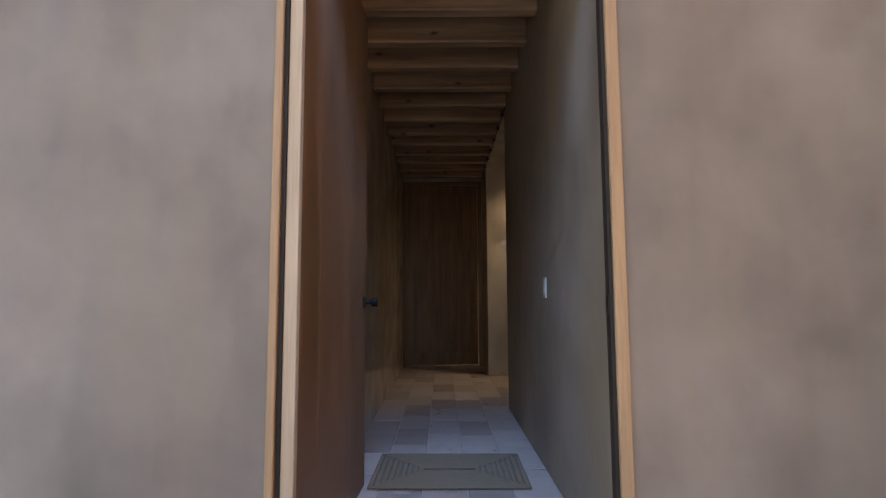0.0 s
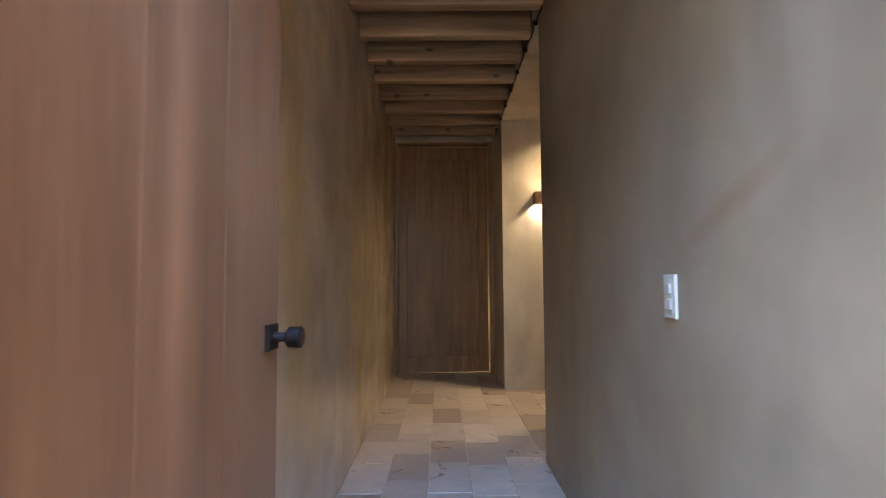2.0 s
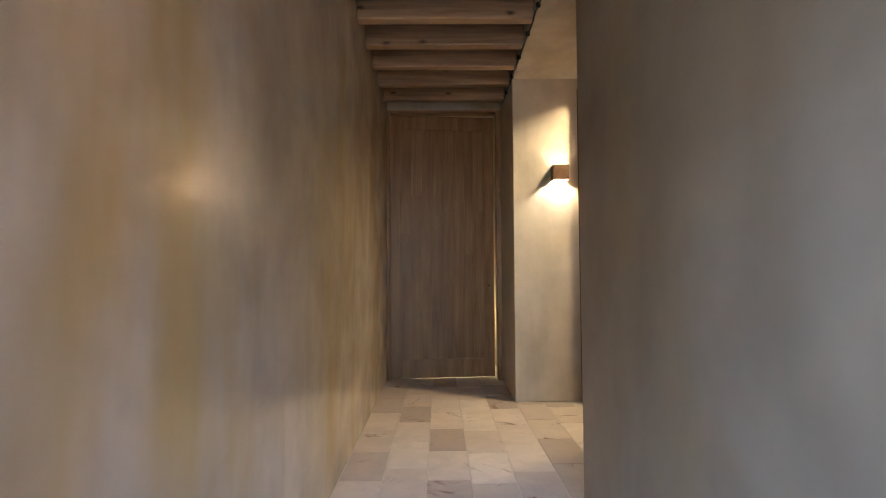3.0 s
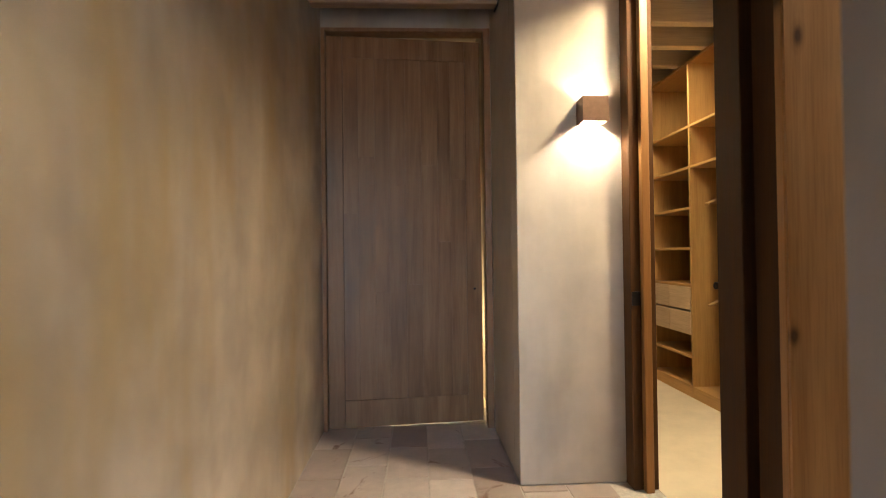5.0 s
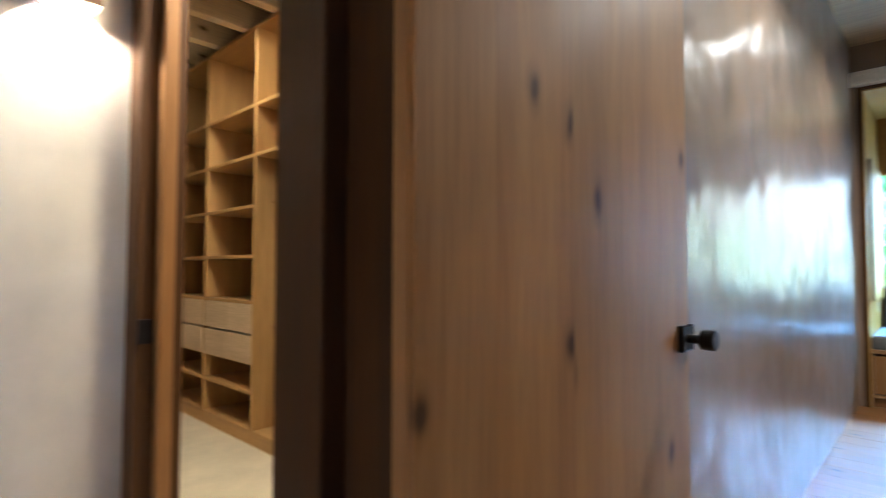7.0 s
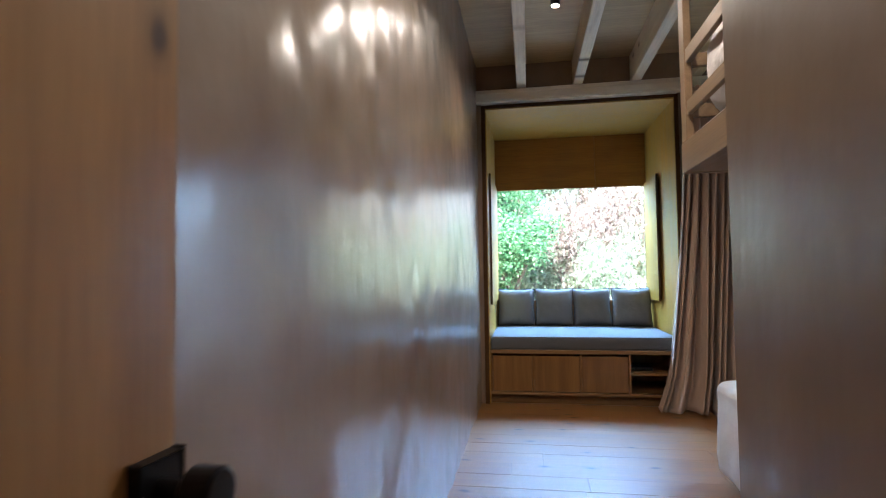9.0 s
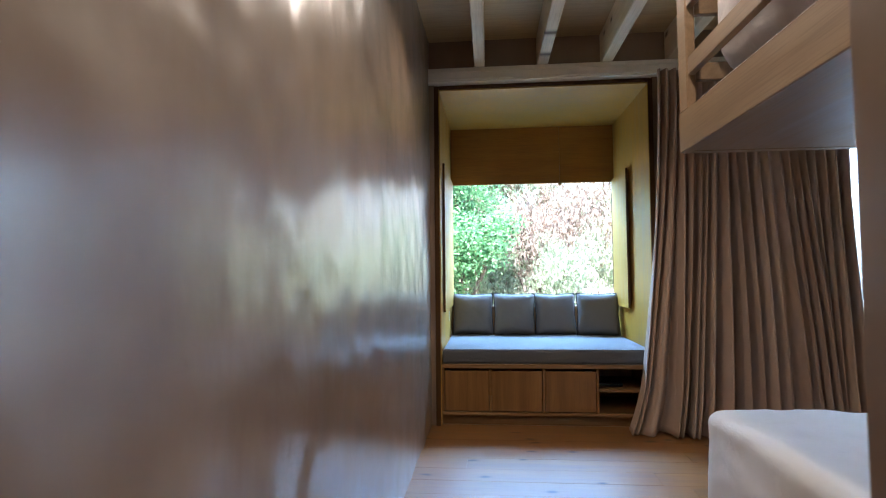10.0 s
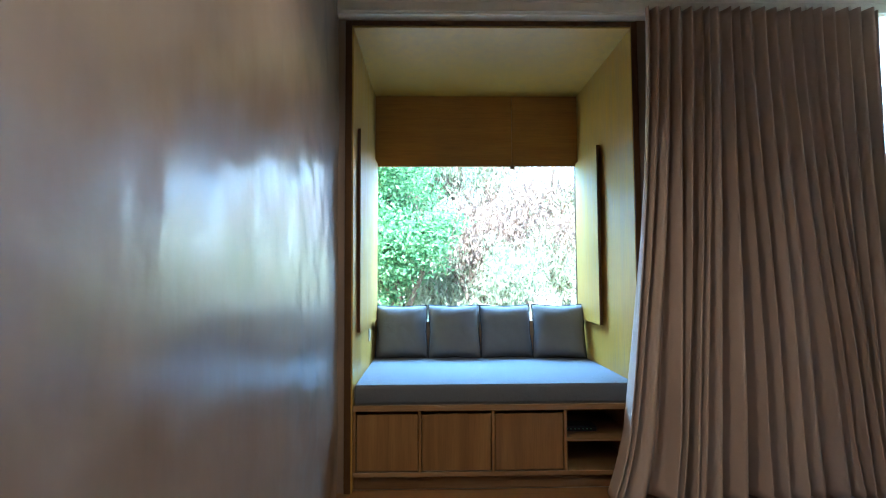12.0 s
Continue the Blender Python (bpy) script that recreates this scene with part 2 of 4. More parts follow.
def gauze(name, colour):
    """Thin open weave: part of the light goes straight through, part is scattered through."""
    m, n, l, p = material(name)
    p.inputs["Base Color"].default_value = (*colour, 1)
    p.inputs["Roughness"].default_value = 0.9
    thin = n.new("ShaderNodeBsdfTranslucent")
    thin.inputs["Color"].default_value = (*colour, 1)
    bare = n.new("ShaderNodeBsdfTransparent")
    weave = noise_tex(n, l, coords(n, l, (60, 400, 60)), 1.0, 2, 0.5)
    cloth_mix, hole_mix = n.new("ShaderNodeMixShader"), n.new("ShaderNodeMixShader")
    cloth_mix.inputs[0].default_value = 0.6
    l.new(p.outputs[0], cloth_mix.inputs[1])
    l.new(thin.outputs[0], cloth_mix.inputs[2])
    l.new(spread(n, l, weave.outputs[0], 0.2, 0.5, 0.3, 0.7), hole_mix.inputs[0])
    l.new(cloth_mix.outputs[0], hole_mix.inputs[1])
    l.new(bare.outputs[0], hole_mix.inputs[2])
    l.new(hole_mix.outputs[0], n["Material Output"].inputs["Surface"])
    return m


def leaf_material(name, stops):
    m, n, l, p = material(name)
    geo = n.new("ShaderNodeNewGeometry")
    l.new(ramp(n, l, geo.outputs["Random Per Island"], stops).outputs[0], p.inputs["Base Color"])
    p.inputs["Roughness"].default_value = 0.6
    thin = n.new("ShaderNodeBsdfTranslucent")
    l.new(p.inputs["Base Color"].links[0].from_socket, thin.inputs["Color"])
    both = n.new("ShaderNodeMixShader")
    both.inputs[0].default_value = 0.45
    l.new(p.outputs[0], both.inputs[1])
    l.new(thin.outputs[0], both.inputs[2])
    l.new(both.outputs[0], n["Material Output"].inputs["Surface"])
    return m


M_WALL = plaster("earth_plaster", (0.32, 0.255, 0.18), (0.43, 0.357, 0.267), (0.53, 0.455, 0.36), (0.3, 0.5), wax=1.0, ochre=(0.38, 0.265, 0.095), seeps=0.8, sheen=0.148)
# Corridor plaster with its brown streak; base darkened for the dimmer light there.
M_DIM_STREAK = plaster("dimmed_streaked_plaster", (0.2, 0.15, 0.1), (0.27, 0.21, 0.148), (0.335, 0.27, 0.2), (0.45, 0.65), wax=0.25, seeps=0.4, mottle=0.6, sheen=0.36, streak=((0, 3.77, 1.3), -0.36, (3, 0.34, 0.045)))
# Same earth plaster, the sconce's lamplight put into a lighter base colour.
M_LIT_WALL = plaster("lit_plaster", (0.38, 0.32, 0.245), (0.47, 0.41, 0.325), (0.54, 0.48, 0.395), (0.45, 0.65), wax=0.2, seeps=0.25, mottle=0.6)
M_ROOM = polished("polished_plaster", (0.19, 0.125, 0.078), (0.29, 0.2, 0.13))
M_OUT = plaster("outdoor_plaster", (0.2, 0.166, 0.128), (0.25, 0.208, 0.163), (0.3, 0.254, 0.203), (0.6, 0.85), 0.25, ochre=(0.28, 0.225, 0.16), seeps=0.45, mottle=0.75)
# Orange picked for the warm light it reflects onto the entry wall.
M_BOUNCE = plaster("bounce_terracotta", (0.4, 0.2, 0.08), (0.5, 0.27, 0.12), (0.58, 0.33, 0.16), (0.7, 0.9), 0.25)
M_CEIL = plaster("ceiling_plaster", (0.4, 0.33, 0.24), (0.45, 0.38, 0.28), (0.5, 0.43, 0.33), (0.5, 0.7), 0.2, seeps=0.4)
M_LEDGE = plain("cream_paint", (0.85, 0.79, 0.65), 0.5, 0, 0.06, 6)
M_DOOR = wood("brown_oak", (0.2, 0.1, 0.043), (0.34, 0.195, 0.098), 2, 0.4, varied=0.12)
M_ENTRY = wood("entry_cedar", (0.112, 0.068, 0.04), (0.205, 0.128, 0.075), 2, 0.42, grain=0.6, varied=0.35)
M_EDGE = wood("pale_edge", (0.5, 0.38, 0.24), (0.66, 0.53, 0.36), 2, 0.5)
M_FRAME = wood("frame_pine", (0.38, 0.24, 0.12), (0.52, 0.35, 0.19), 2, 0.45)
M_JAMB = wood("jamb_oak", (0.055, 0.024, 0.007), (0.1, 0.046, 0.013), 2, 0.62)
M_JAMB.node_tree.nodes["Principled BSDF"].inputs["Specular IOR Level"].default_value = 0.2
M_DOOR.node_tree.nodes["Principled BSDF"].inputs["Specular IOR Level"].default_value = 0.3
M_LEAF = wood("knotty_oak", (0.38, 0.192, 0.058), (0.55, 0.31, 0.11), 2, 0.5, 0.42, (0, 2), grain=0.6, varied=0.12)
M_BEAM = wood("beam_pine_x", (0.19, 0.105, 0.052), (0.5, 0.32, 0.18), 0, 0.5, 0.25, (0, 2))
# Dark boards, deepened to near black for the shade between beams.
M_SHADED_BOARD = wood("gap_shade_boards", (0.055, 0.03, 0.018), (0.09, 0.052, 0.032), 1, 0.7)
M_RAFTER = wood("pale_pine_x", (0.68, 0.58, 0.41), (0.8, 0.71, 0.54), 0, 0.6, 0.5, (0, 2))
M_RBOARD = wood("pale_boards", (0.5, 0.36, 0.18), (0.64, 0.48, 0.26), 1, 0.6)
M_CLOSET = wood("closet_oak_y", (0.42, 0.242, 0.07), (0.56, 0.35, 0.115), 1, 0.5)
M_CLOSETV = wood("closet_oak_z", (0.42, 0.242, 0.07), (0.56, 0.35, 0.115), 2, 0.5)
M_NICHE = wood("niche_oak", (0.38, 0.205, 0.022), (0.5, 0.285, 0.04), 2, 0.42, varied=0.08)
M_HEADER = wood("header_oak", (0.27, 0.118, 0.015), (0.36, 0.168, 0.025), 1, 0.45, varied=0.08)
M_BENCH = wood("bench_oak_y", (0.22, 0.115, 0.04), (0.32, 0.18, 0.068), 1, 0.45)
M_BENCHV = wood("bench_oak_z", (0.2, 0.09, 0.02), (0.32, 0.16, 0.042), 2, 0.45, grain=0.7, varied=0.1)
M_BUNK = wood("bunk_oak", (0.2, 0.13, 0.07), (0.29, 0.198, 0.114), 0, 0.45)
M_DRAWER = wood("pale_drawer", (0.66, 0.5, 0.31), (0.76, 0.6, 0.4), 1, 0.5)
# Closet oak darkened: the shade deep inside the shelving sits in this colour.
M_BACK_SHADE = wood("closet_back_shade", (0.14, 0.07, 0.02), (0.2, 0.105, 0.034), 2, 0.6)
M_PLANK = wood("floor_oak", (0.21, 0.09, 0.024), (0.33, 0.155, 0.048), 1, 0.3, 0.45, (0, 1), 0.05, varied=0.1)
M_PLANK.node_tree.nodes["Principled BSDF"].inputs["Specular IOR Level"].default_value = 0.45
M_TILE = tile_material("clay_tile", (0.33, 0.265, 0.225), (0.5, 0.425, 0.37), (0.62, 0.55, 0.49))
M_GROUT = plain("grout", (0.5, 0.46, 0.4), 0.9, 0, 0.2, 40, 0.3)
M_BLACK = plain("black_metal", (0.012, 0.012, 0.014), 0.32, 0.6, 0.2, 30, 0.02)
# Near-black colour for the shade in the front door's rebate gaps.
M_GAP_SHADE = plain("gap_shade", (0.022, 0.014, 0.009), 0.7, 0, 0.2, 20, 0.05)
M_MARK = plain("green_mark", (0.12, 0.3, 0.16), 0.5)
M_BRONZE = plain("bronze_metal", (0.16, 0.1, 0.065), 0.45, 0.7, 0.12, 30, 0.03)
M_WHITE = plain("white_plastic", (0.5, 0.48, 0.43), 0.35, 0, 0.03, 20, 0.0)
M_RUG = cloth("jute", (0.21, 0.16, 0.1), 300, 40, 0.6, 0.25)
M_CURTAIN = cloth("taupe_linen", (0.42, 0.295, 0.215), 700, 9, 0.2)
M_SHEER = gauze("sheer", (0.85, 0.84, 0.8))
M_CUSHION = cloth("grey_linen", (0.1, 0.1, 0.104), 800, 14, 0.25, 0.15)
M_PILLOW = cloth("charcoal_linen", (0.15, 0.138, 0.132), 800, 14, 0.25, 0.18)
M_BLACKCLOTH = cloth("dark_piping", (0.04, 0.04, 0.045), 800, 14, 0.2)
M_DUVET = cloth("white_cotton", (0.76, 0.74, 0.74), 900, 4, 0.5, 0.03)
M_BEDDING = cloth("oatmeal_cotton", (0.6, 0.56, 0.55), 900, 6, 0.6, 0.05)
M_CREAM = plain("cream_floor", (0.66, 0.58, 0.42), 0.5, 0, 0.08, 5, 0.1)
M_GLASS = glass_material("window_glass")
M_BULB = glow("lit_glass", (1.0, 0.8, 0.5), 9.0)
M_GROUND = plain("dry_ground", (0.3, 0.25, 0.17), 0.95, 0, 0.3, 2, 0.5)
M_BARK = plain("bark", (0.16, 0.12, 0.09), 0.9, 0, 0.35, 12, 0.8)
M_PAVE = plain("grey_paving", (0.24, 0.26, 0.29), 0.8, 0, 0.2, 3, 0.3)
M_ROOF = plain("roof_screed", (0.3, 0.29, 0.27), 0.9)


# ---- building blocks ----
def slab(bm, x0, x1, y0, y1, z0, z1, bevel=0.0, segments=1):
    """A box between two corners, its edges rounded where wanted."""
    made = bmesh.ops.create_cube(bm, size=1)
    verts = made["verts"]
    for v in verts:
        v.co = Vector(((x0 + x1) / 2 + v.co.x * (x1 - x0), (y0 + y1) / 2 + v.co.y * (y1 - y0), (z0 + z1) / 2 + v.co.z * (z1 - z0)))
    if bevel:
        edges = {e for v in verts for e in v.link_edges}
        bmesh.ops.bevel(bm, geom=list(edges), offset=bevel, segments=segments, affect="EDGES", profile=0.5)
    return bm


def rod(bm, a, b, r0, r1=None, sides=16):
    """A round bar from a to b."""
    a, b = Vector(a), Vector(b)
    d = b - a
    m = Matrix.Translation((a + b) / 2) @ d.to_track_quat("Z", "Y").to_matrix().to_4x4()
    bmesh.ops.create_cone(bm, cap_ends=True, segments=sides, radius1=r0, radius2=r0 if r1 is None else r1, depth=d.length, matrix=m)
    return bm


def mesh_of(name, bm, mat, smooth=False):
    me = bpy.data.meshes.new(name)
    bmesh.ops.recalc_face_normals(bm, faces=bm.faces)
    bm.to_mesh(me)
    bm.free()
    me.materials.append(mat)
    if smooth:
        me.polygons.foreach_set("use_smooth", [True] * len(me.polygons))
    return me


def part(name, bm, mat, parent, label="", smooth=False):
    ob = new(name, mesh_of(name, bm, mat, smooth))
    ob.parent = parent
    if label:
        tagged(ob, label)
    return ob


def block(*boxes, bevel=0.0, segments=1):
    bm = bmesh.new()
    for b in boxes:
        slab(bm, *b, bevel=bevel, segments=segments)
    return bm


def thing(name, place, label, category, group="", kind="", turn=0.0):
    ob = new(name)
    ob.empty_display_size = 0.1
    ob.matrix_basis = pose(*place, 0, 0, turn)
    return tagged(ob, label, category, group, kind)


def structure(name, label, mat, *boxes, bevel=0.0, category="wall"):
    ob = new(name, mesh_of(name, block(*boxes, bevel=bevel), mat))
    return tagged(ob, label, category, "", "structure")


# ---- shell: entry, corridor, vestibule ----
structure("wall_entry", "sand-coloured earth plaster wall round the front door", M_OUT,
          (-4.5, -0.002, 2.72, 2.92, 0, 3.3), (1.194, 6.0, 2.72, 2.92, 0, 3.3), (-0.002, 1.194, 2.72, 2.92, 2.66, 3.3))
structure("wall_corridor_west", "polished brown earth plaster corridor wall", M_WALL, (-0.2, 0, 2.92, 9.4, 0, 3.15))
structure("wall_corridor_east", "polished brown earth plaster corridor wall with light switch", M_DIM_STREAK, (1.18, 1.33, 2.92, 5.87, 0, 3.15), (1.174, 1.193, 2.773, 2.92, 0, 2.66))
structure("wall_vestibule_south", "plain earth plaster wall of the vestibule", M_WALL, (1.33, 1.75, 5.68, 5.87, 0, 3.15))
structure("wall_sconce", "earth plaster wall that carries the sconce, lightened for its lamplight", M_LIT_WALL, (1.18, 1.86, 8.0, 8.16, 0, 3.15), (1.18, 1.3, 8.16, 8.93, 0, 3.15), bevel=0.004)
structure("wall_corridor_end", "plaster wall round the far wooden door", M_WALL, (-0.0, 0.02, 8.93, 9.05, 0, 3.15), (1.16, 1.3, 8.93, 9.05, 0, 3.15), (0.02, 1.16, 8.93, 9.05, 2.79, 3.15))
structure("wall_vestibule_east", "plaster wall between the vestibule and the rooms", M_WALL,
          (1.75, 1.87, 6.95, 8.0, 2.68, 3.15), (1.75, 1.87, 5.81, 6.95, 2.68, 3.15), (1.75, 1.87, 5.68, 5.798, 0, 2.68), (1.8, 1.87, 6.902, 6.913, 0, 2.68))
structure("ceiling_vestibule", "flat earth plaster ceiling of the vestibule", M_CEIL, (1.182, 1.75, 5.81, 8.0, 2.775, 2.95), category="ceiling")
structure("ceiling_corridor", "dark board ceiling above the corridor beams, gap shade in its colour", M_SHADED_BOARD, (0, 1.182, 2.92, 8.93, 2.96, 3.1), category="ceiling")
# Unseen slab added to block the sun; its overhang limits sky light at the entry.
structure("roof", "unseen flat roof slab added to keep the sun out", M_ROOF, (-4.5, 7.3, 2.1, 12.2, 3.3, 3.5), category="roof")

beam = thing("ceiling_beam", (0.59, 0, 2.77), "rough brown pine ceiling beam across the corridor", "beam", "corridor ceiling beams")
part("timber", block((-0.589, 0.589, -0.045, 0.045, 0, 0.188), bevel=0.013, segments=2), M_BEAM, beam)
beam.matrix_basis = pose(0.59, 8.56, 2.77)
for k in range(1, 14):
    copy_thing(beam, pose(0.59, 8.56 - 0.405 * k, 2.77))

cable = thing("ceiling_cable", (1.168, 0, 2.76), "thin black cable clipped along the beam ends", "cable")
pts = [Vector((0.003 * math.sin(k * 2.1), 5.7 + 0.1 * k, 0.006 * math.sin(k * 1.3))) for k in range(30)]
cb = bmesh.new()
for p, q in zip(pts, pts[1:]):
    rod(cb, p, q, 0.006, 0.006, 6)
part("cord", cb, M_BLACK, cable)
for k in range(2, 29, 4):
    part("clip", block((-0.016, 0.012, pts[k].y - 0.01, pts[k].y + 0.01, -0.014, 0.016), bevel=0.002), M_BLACK, cable)

# Out of view, added as a warm reflector that also blocks sky.
structure("wall_court", "unseen terracotta wall added to bounce warm light onto the entry", M_BOUNCE, (2.45, 2.65, -3.5, 2.72, 0, 3.3))

# ---- shell: bedroom ----


def trowelled_wall(name, label, mat, x0, x1, y0, y1, z0, z1, step=0.028):
    """A wall whose face towards -y swells and dips a few millimetres under the trowel."""
    nx, nz = round((x1 - x0) / step), round((z1 - z0) / step)
    verts, faces = [], []
    for j in range(nz + 1):
        for i in range(nx + 1):
            x, z = x0 + (x1 - x0) * i / nx, z0 + (z1 - z0) * j / nz
            q = Vector((x, 0.0, z))
            d = 0.011 * noise.noise(q * 1.7) + 0.004 * noise.noise(q * 5.5 + Vector((3, 1, 7)))
            lumps = max(0.15, noise.noise(q * 1.3 + Vector((0.3, 4.0, 2.2))) + 0.45)
            d += lumps * (0.011 * noise.noise(Vector((x * 5.5 + z * 1.5, 2.0, z * 5 - x))) + 0.0055 * noise.noise(Vector((x * 12 + z * 3, 5.0, z * 9 - x * 2))))
            verts.append((x, y0 + 0.016 - abs(0.02 + d), z))
    for j in range(nz):
        for i in range(nx):
            a = j * (nx + 1) + i
            faces.append((a, a + 1, a + nx + 2, a + nx + 1))
    face = bpy.data.meshes.new(name)
    face.from_pydata(verts, [], faces)
    bm = bmesh.new()
    bm.from_mesh(face)
    bpy.data.meshes.remove(face)
    for f in bm.faces:
        f.smooth = True
    slab(bm, x0, x1, y0 + 0.02, y1, z0, z1)
    ob = new(name, mesh_of(name, bm, mat))
    return tagged(ob, label, "wall", "", "structure")


trowelled_wall("wall_bedroom_north", "glossy polished brown plaster bedroom wall", M_ROOM, 1.87, 7.0, 6.782, 6.92, 0, 3.3)
structure("wall_passage", "polished brown plaster wall beside the bedroom door", M_ROOM, (1.87, 3.38, 5.68, 5.895, 0, 3.3), bevel=0.006)
structure("wall_bedroom_west", "brown plaster wall behind the bunk beds", M_ROOM, (3.15, 3.38, 2.1, 5.68, 0, 3.3))
structure("wall_bedroom_south", "brown plaster wall at the end of the bedroom", M_ROOM, (3.15, 7.12, 1.95, 2.1, 0, 3.3))
structure("wall_bedroom_east", "plaster wall with the window seat opening", M_ROOM,
          (6.967, 7.12, 6.737, 6.786, 0, 2.73), (6.967, 7.12, 3.85, 5.018, 0, 2.73), (6.967, 7.12, 2.1, 2.35, 0, 2.73),
          (6.967, 7.12, 2.35, 3.85, 0, 0.06))
structure("wall_bedroom_gable", "brown plaster band between the bedroom beams above the lintel", M_ROOM, (6.975, 7.12, 2.1, 6.786, 2.843, 3.3))
structure("ceiling_bedroom", "pale pine board ceiling of the bedroom", M_RBOARD, (1.87, 6.975, 2.1, 6.786, 3.09, 3.2), category="ceiling")
led = thing("window_ledge_trim", (6.93, 0, 2.73), "cream painted lintel with curtain track grooves", "trim", "", "structure")
part("lintel", block((-0.03, 0.19, 2.1, 6.784, 0.0, 0.113), bevel=0.004), M_LEDGE, led)
part("track_rail", block((-0.042, -0.032, 2.1, 6.75, 0.012, 0.026), bevel=0.002), M_LEDGE, led)
part("track_rail", block((-0.042, -0.032, 2.1, 6.75, 0.072, 0.086), bevel=0.002), M_LEDGE, led)

rafter = thing("bedroom_beam", (0, 6.364, 2.845), "pale pine ceiling beam of the bedroom", "beam", "bedroom ceiling beams")
part("timber", block((1.9, 6.974, -0.042, 0.042, 0, 0.244), bevel=0.006), M_RAFTER, rafter)
for k in range(1, 8):
    copy_thing(rafter, pose(0, 6.364 - 0.498 * k, 2.845))

# ---- shell: closet and back room ----
structure("wall_closet", "plain plaster walls that close the closet", M_WALL,
          (1.3, 1.42, 8.16, 11.95, 0, 3.15), (1.3, 3.62, 11.95, 12.07, 0, 3.15), (3.5, 3.62, 6.9, 11.95, 0, 3.15), (2.86, 3.5, 6.9, 8.72, 0, 3.15))
structure("ceiling_closet", "oak board ceiling of the closet", M_SHADED_BOARD, (1.42, 3.5, 6.9, 11.95, 2.98, 3.1), category="ceiling")
cbeam = thing("closet_beam", (2.5, 7.6, 2.8), "pale wooden ceiling beam in the closet", "beam", "closet ceiling beams")
part("timber", block((-0.63, 1.0, -0.04, 0.04, 0, 0.179), bevel=0.005), M_RAFTER, cbeam)
for k in range(1, 9):
    copy_thing(cbeam, pose(2.5, 7.6 + 0.42 * k, 2.8))
structure("wall_back_room", "plain plaster walls of the room behind the far door", M_CEIL,
          (-0.2, 1.3, 10.4, 10.5, 0, 3.15), (-0.2, -0.1, 9.4, 10.4, 0, 3.15), (1.2, 1.3, 9.05, 10.4, 0, 3.15))
structure("ceiling_back_room", "plain plaster ceiling behind the far door", M_CEIL, (-0.2, 1.3, 9.05, 10.5, 3.15, 3.25), category="ceiling")


# ---- doors ----
def knob(parent, x, y, z, side):
    """A black knob on a square rose that stands off along x (side 1 or -1 along y if given as 'y')."""
    ax = Vector(side)
    rose = bmesh.new()
    s = 0.03
    if abs(ax.x) > 0.5:
        slab(rose, x, x + 0.012 * ax.x, y - s, y + s, z - s, z + s, bevel=0.002)
    else:
        slab(rose, x - s, x + s, y, y + 0.012 * ax.y, z - s, z + s, bevel=0.002)
    h = part("handle", rose, M_BLACK, parent, "black metal door knob on a square rose")
    k = bmesh.new()
    o = Vector((x, y, z))
    rod(k, o + ax * 0.01, o + ax * 0.045, 0.011, 0.011, 20)
    rod(k, o + ax * 0.04, o + ax * 0.047, 0.016, 0.024, 24)
    rod(k, o + ax * 0.047, o + ax * 0.074, 0.024, 0.025, 24)
    rod(k, o + ax * 0.074, o + ax * 0.077, 0.025, 0.021, 24)
    part("knob", k, M_BLACK, h)


# front door: frame and the leaf that stands open against the corridor wall
door_frame = thing("door_1", (0, 2.72, 0), "pale pine frame of the front door", "door frame", "", "structure")
part("post", block((0.0, 0.028, -0.012, 0.1, 0, 2.66), bevel=0.003), M_FRAME, door_frame)
part("post", block((1.15, 1.192, -0.012, 0.05, 0, 2.66), bevel=0.003), M_FRAME, door_frame)
part("header", block((0.038, 1.15, -0.012, 0.1, 2.62, 2.66), bevel=0.003), M_FRAME, door_frame)
# Two dark strips added where the rebate gaps only lie in shade.
part("seal", block((1.137, 1.15, 0.006, 0.048, 0, 2.62)), M_GAP_SHADE, door_frame, "dark strip standing in for the shaded rebate gap")
part("seal", block((0.0305, 0.0435, 0.004, 0.05, 0, 2.62)), M_GAP_SHADE, door_frame, "dark strip standing in for the shaded rebate gap")
part("strike_plate", block((1.134, 1.1375, 0.012, 0.042, 0.935, 1.005), bevel=0.001), M_BLACK, door_frame, "black strike plate")
front = thing("front_door_leaf", (0.045, 2.73, 0), "reddish cedar plank front door standing open", "door", turn=-2.9)
part("core", block((0.0, 0.045, 0.0, 1.14, 0.01, 2.6), bevel=0.002), M_EDGE, front, "pale door edge")
edges = [0.002, 0.24, 0.6, 0.86, 1.138]
for a, b in zip(edges, edges[1:]):
    part("plank", block((0.043, 0.054, a + 0.0002, b - 0.0002, 0.012, 2.598), bevel=0.0005), M_ENTRY, front)
knob(front, 0.054, 1.085, 0.977, (1, 0, 0))

# far door, a little ajar
end_frame = thing("door_2", (0, 8.93, 0), "dark wooden frame of the far door", "door frame", "", "structure")
part("post", block((0.002, 0.03, -0.012, 0.1, 0, 2.79), bevel=0.003), M_DOOR, end_frame)
part("post", block((1.13, 1.178, -0.012, 0.1, 0, 2.79), bevel=0.003), M_DOOR, end_frame)
part("header", block((0.03, 1.13, -0.012, 0.1, 2.762, 2.79), bevel=0.003), M_DOOR, end_frame)
far = thing("far_door_leaf", (0.034, 8.95, 0), "brown oak plank door standing slightly ajar", "door", turn=6)
W, HD = 1.091, 2.748
part("stile", block((0, 0.11, 0, 0.045, 0.012, HD), bevel=0.002), M_DOOR, far)
part("stile", block((W - 0.11, W, 0, 0.045, 0.012, HD), bevel=0.002), M_DOOR, far)
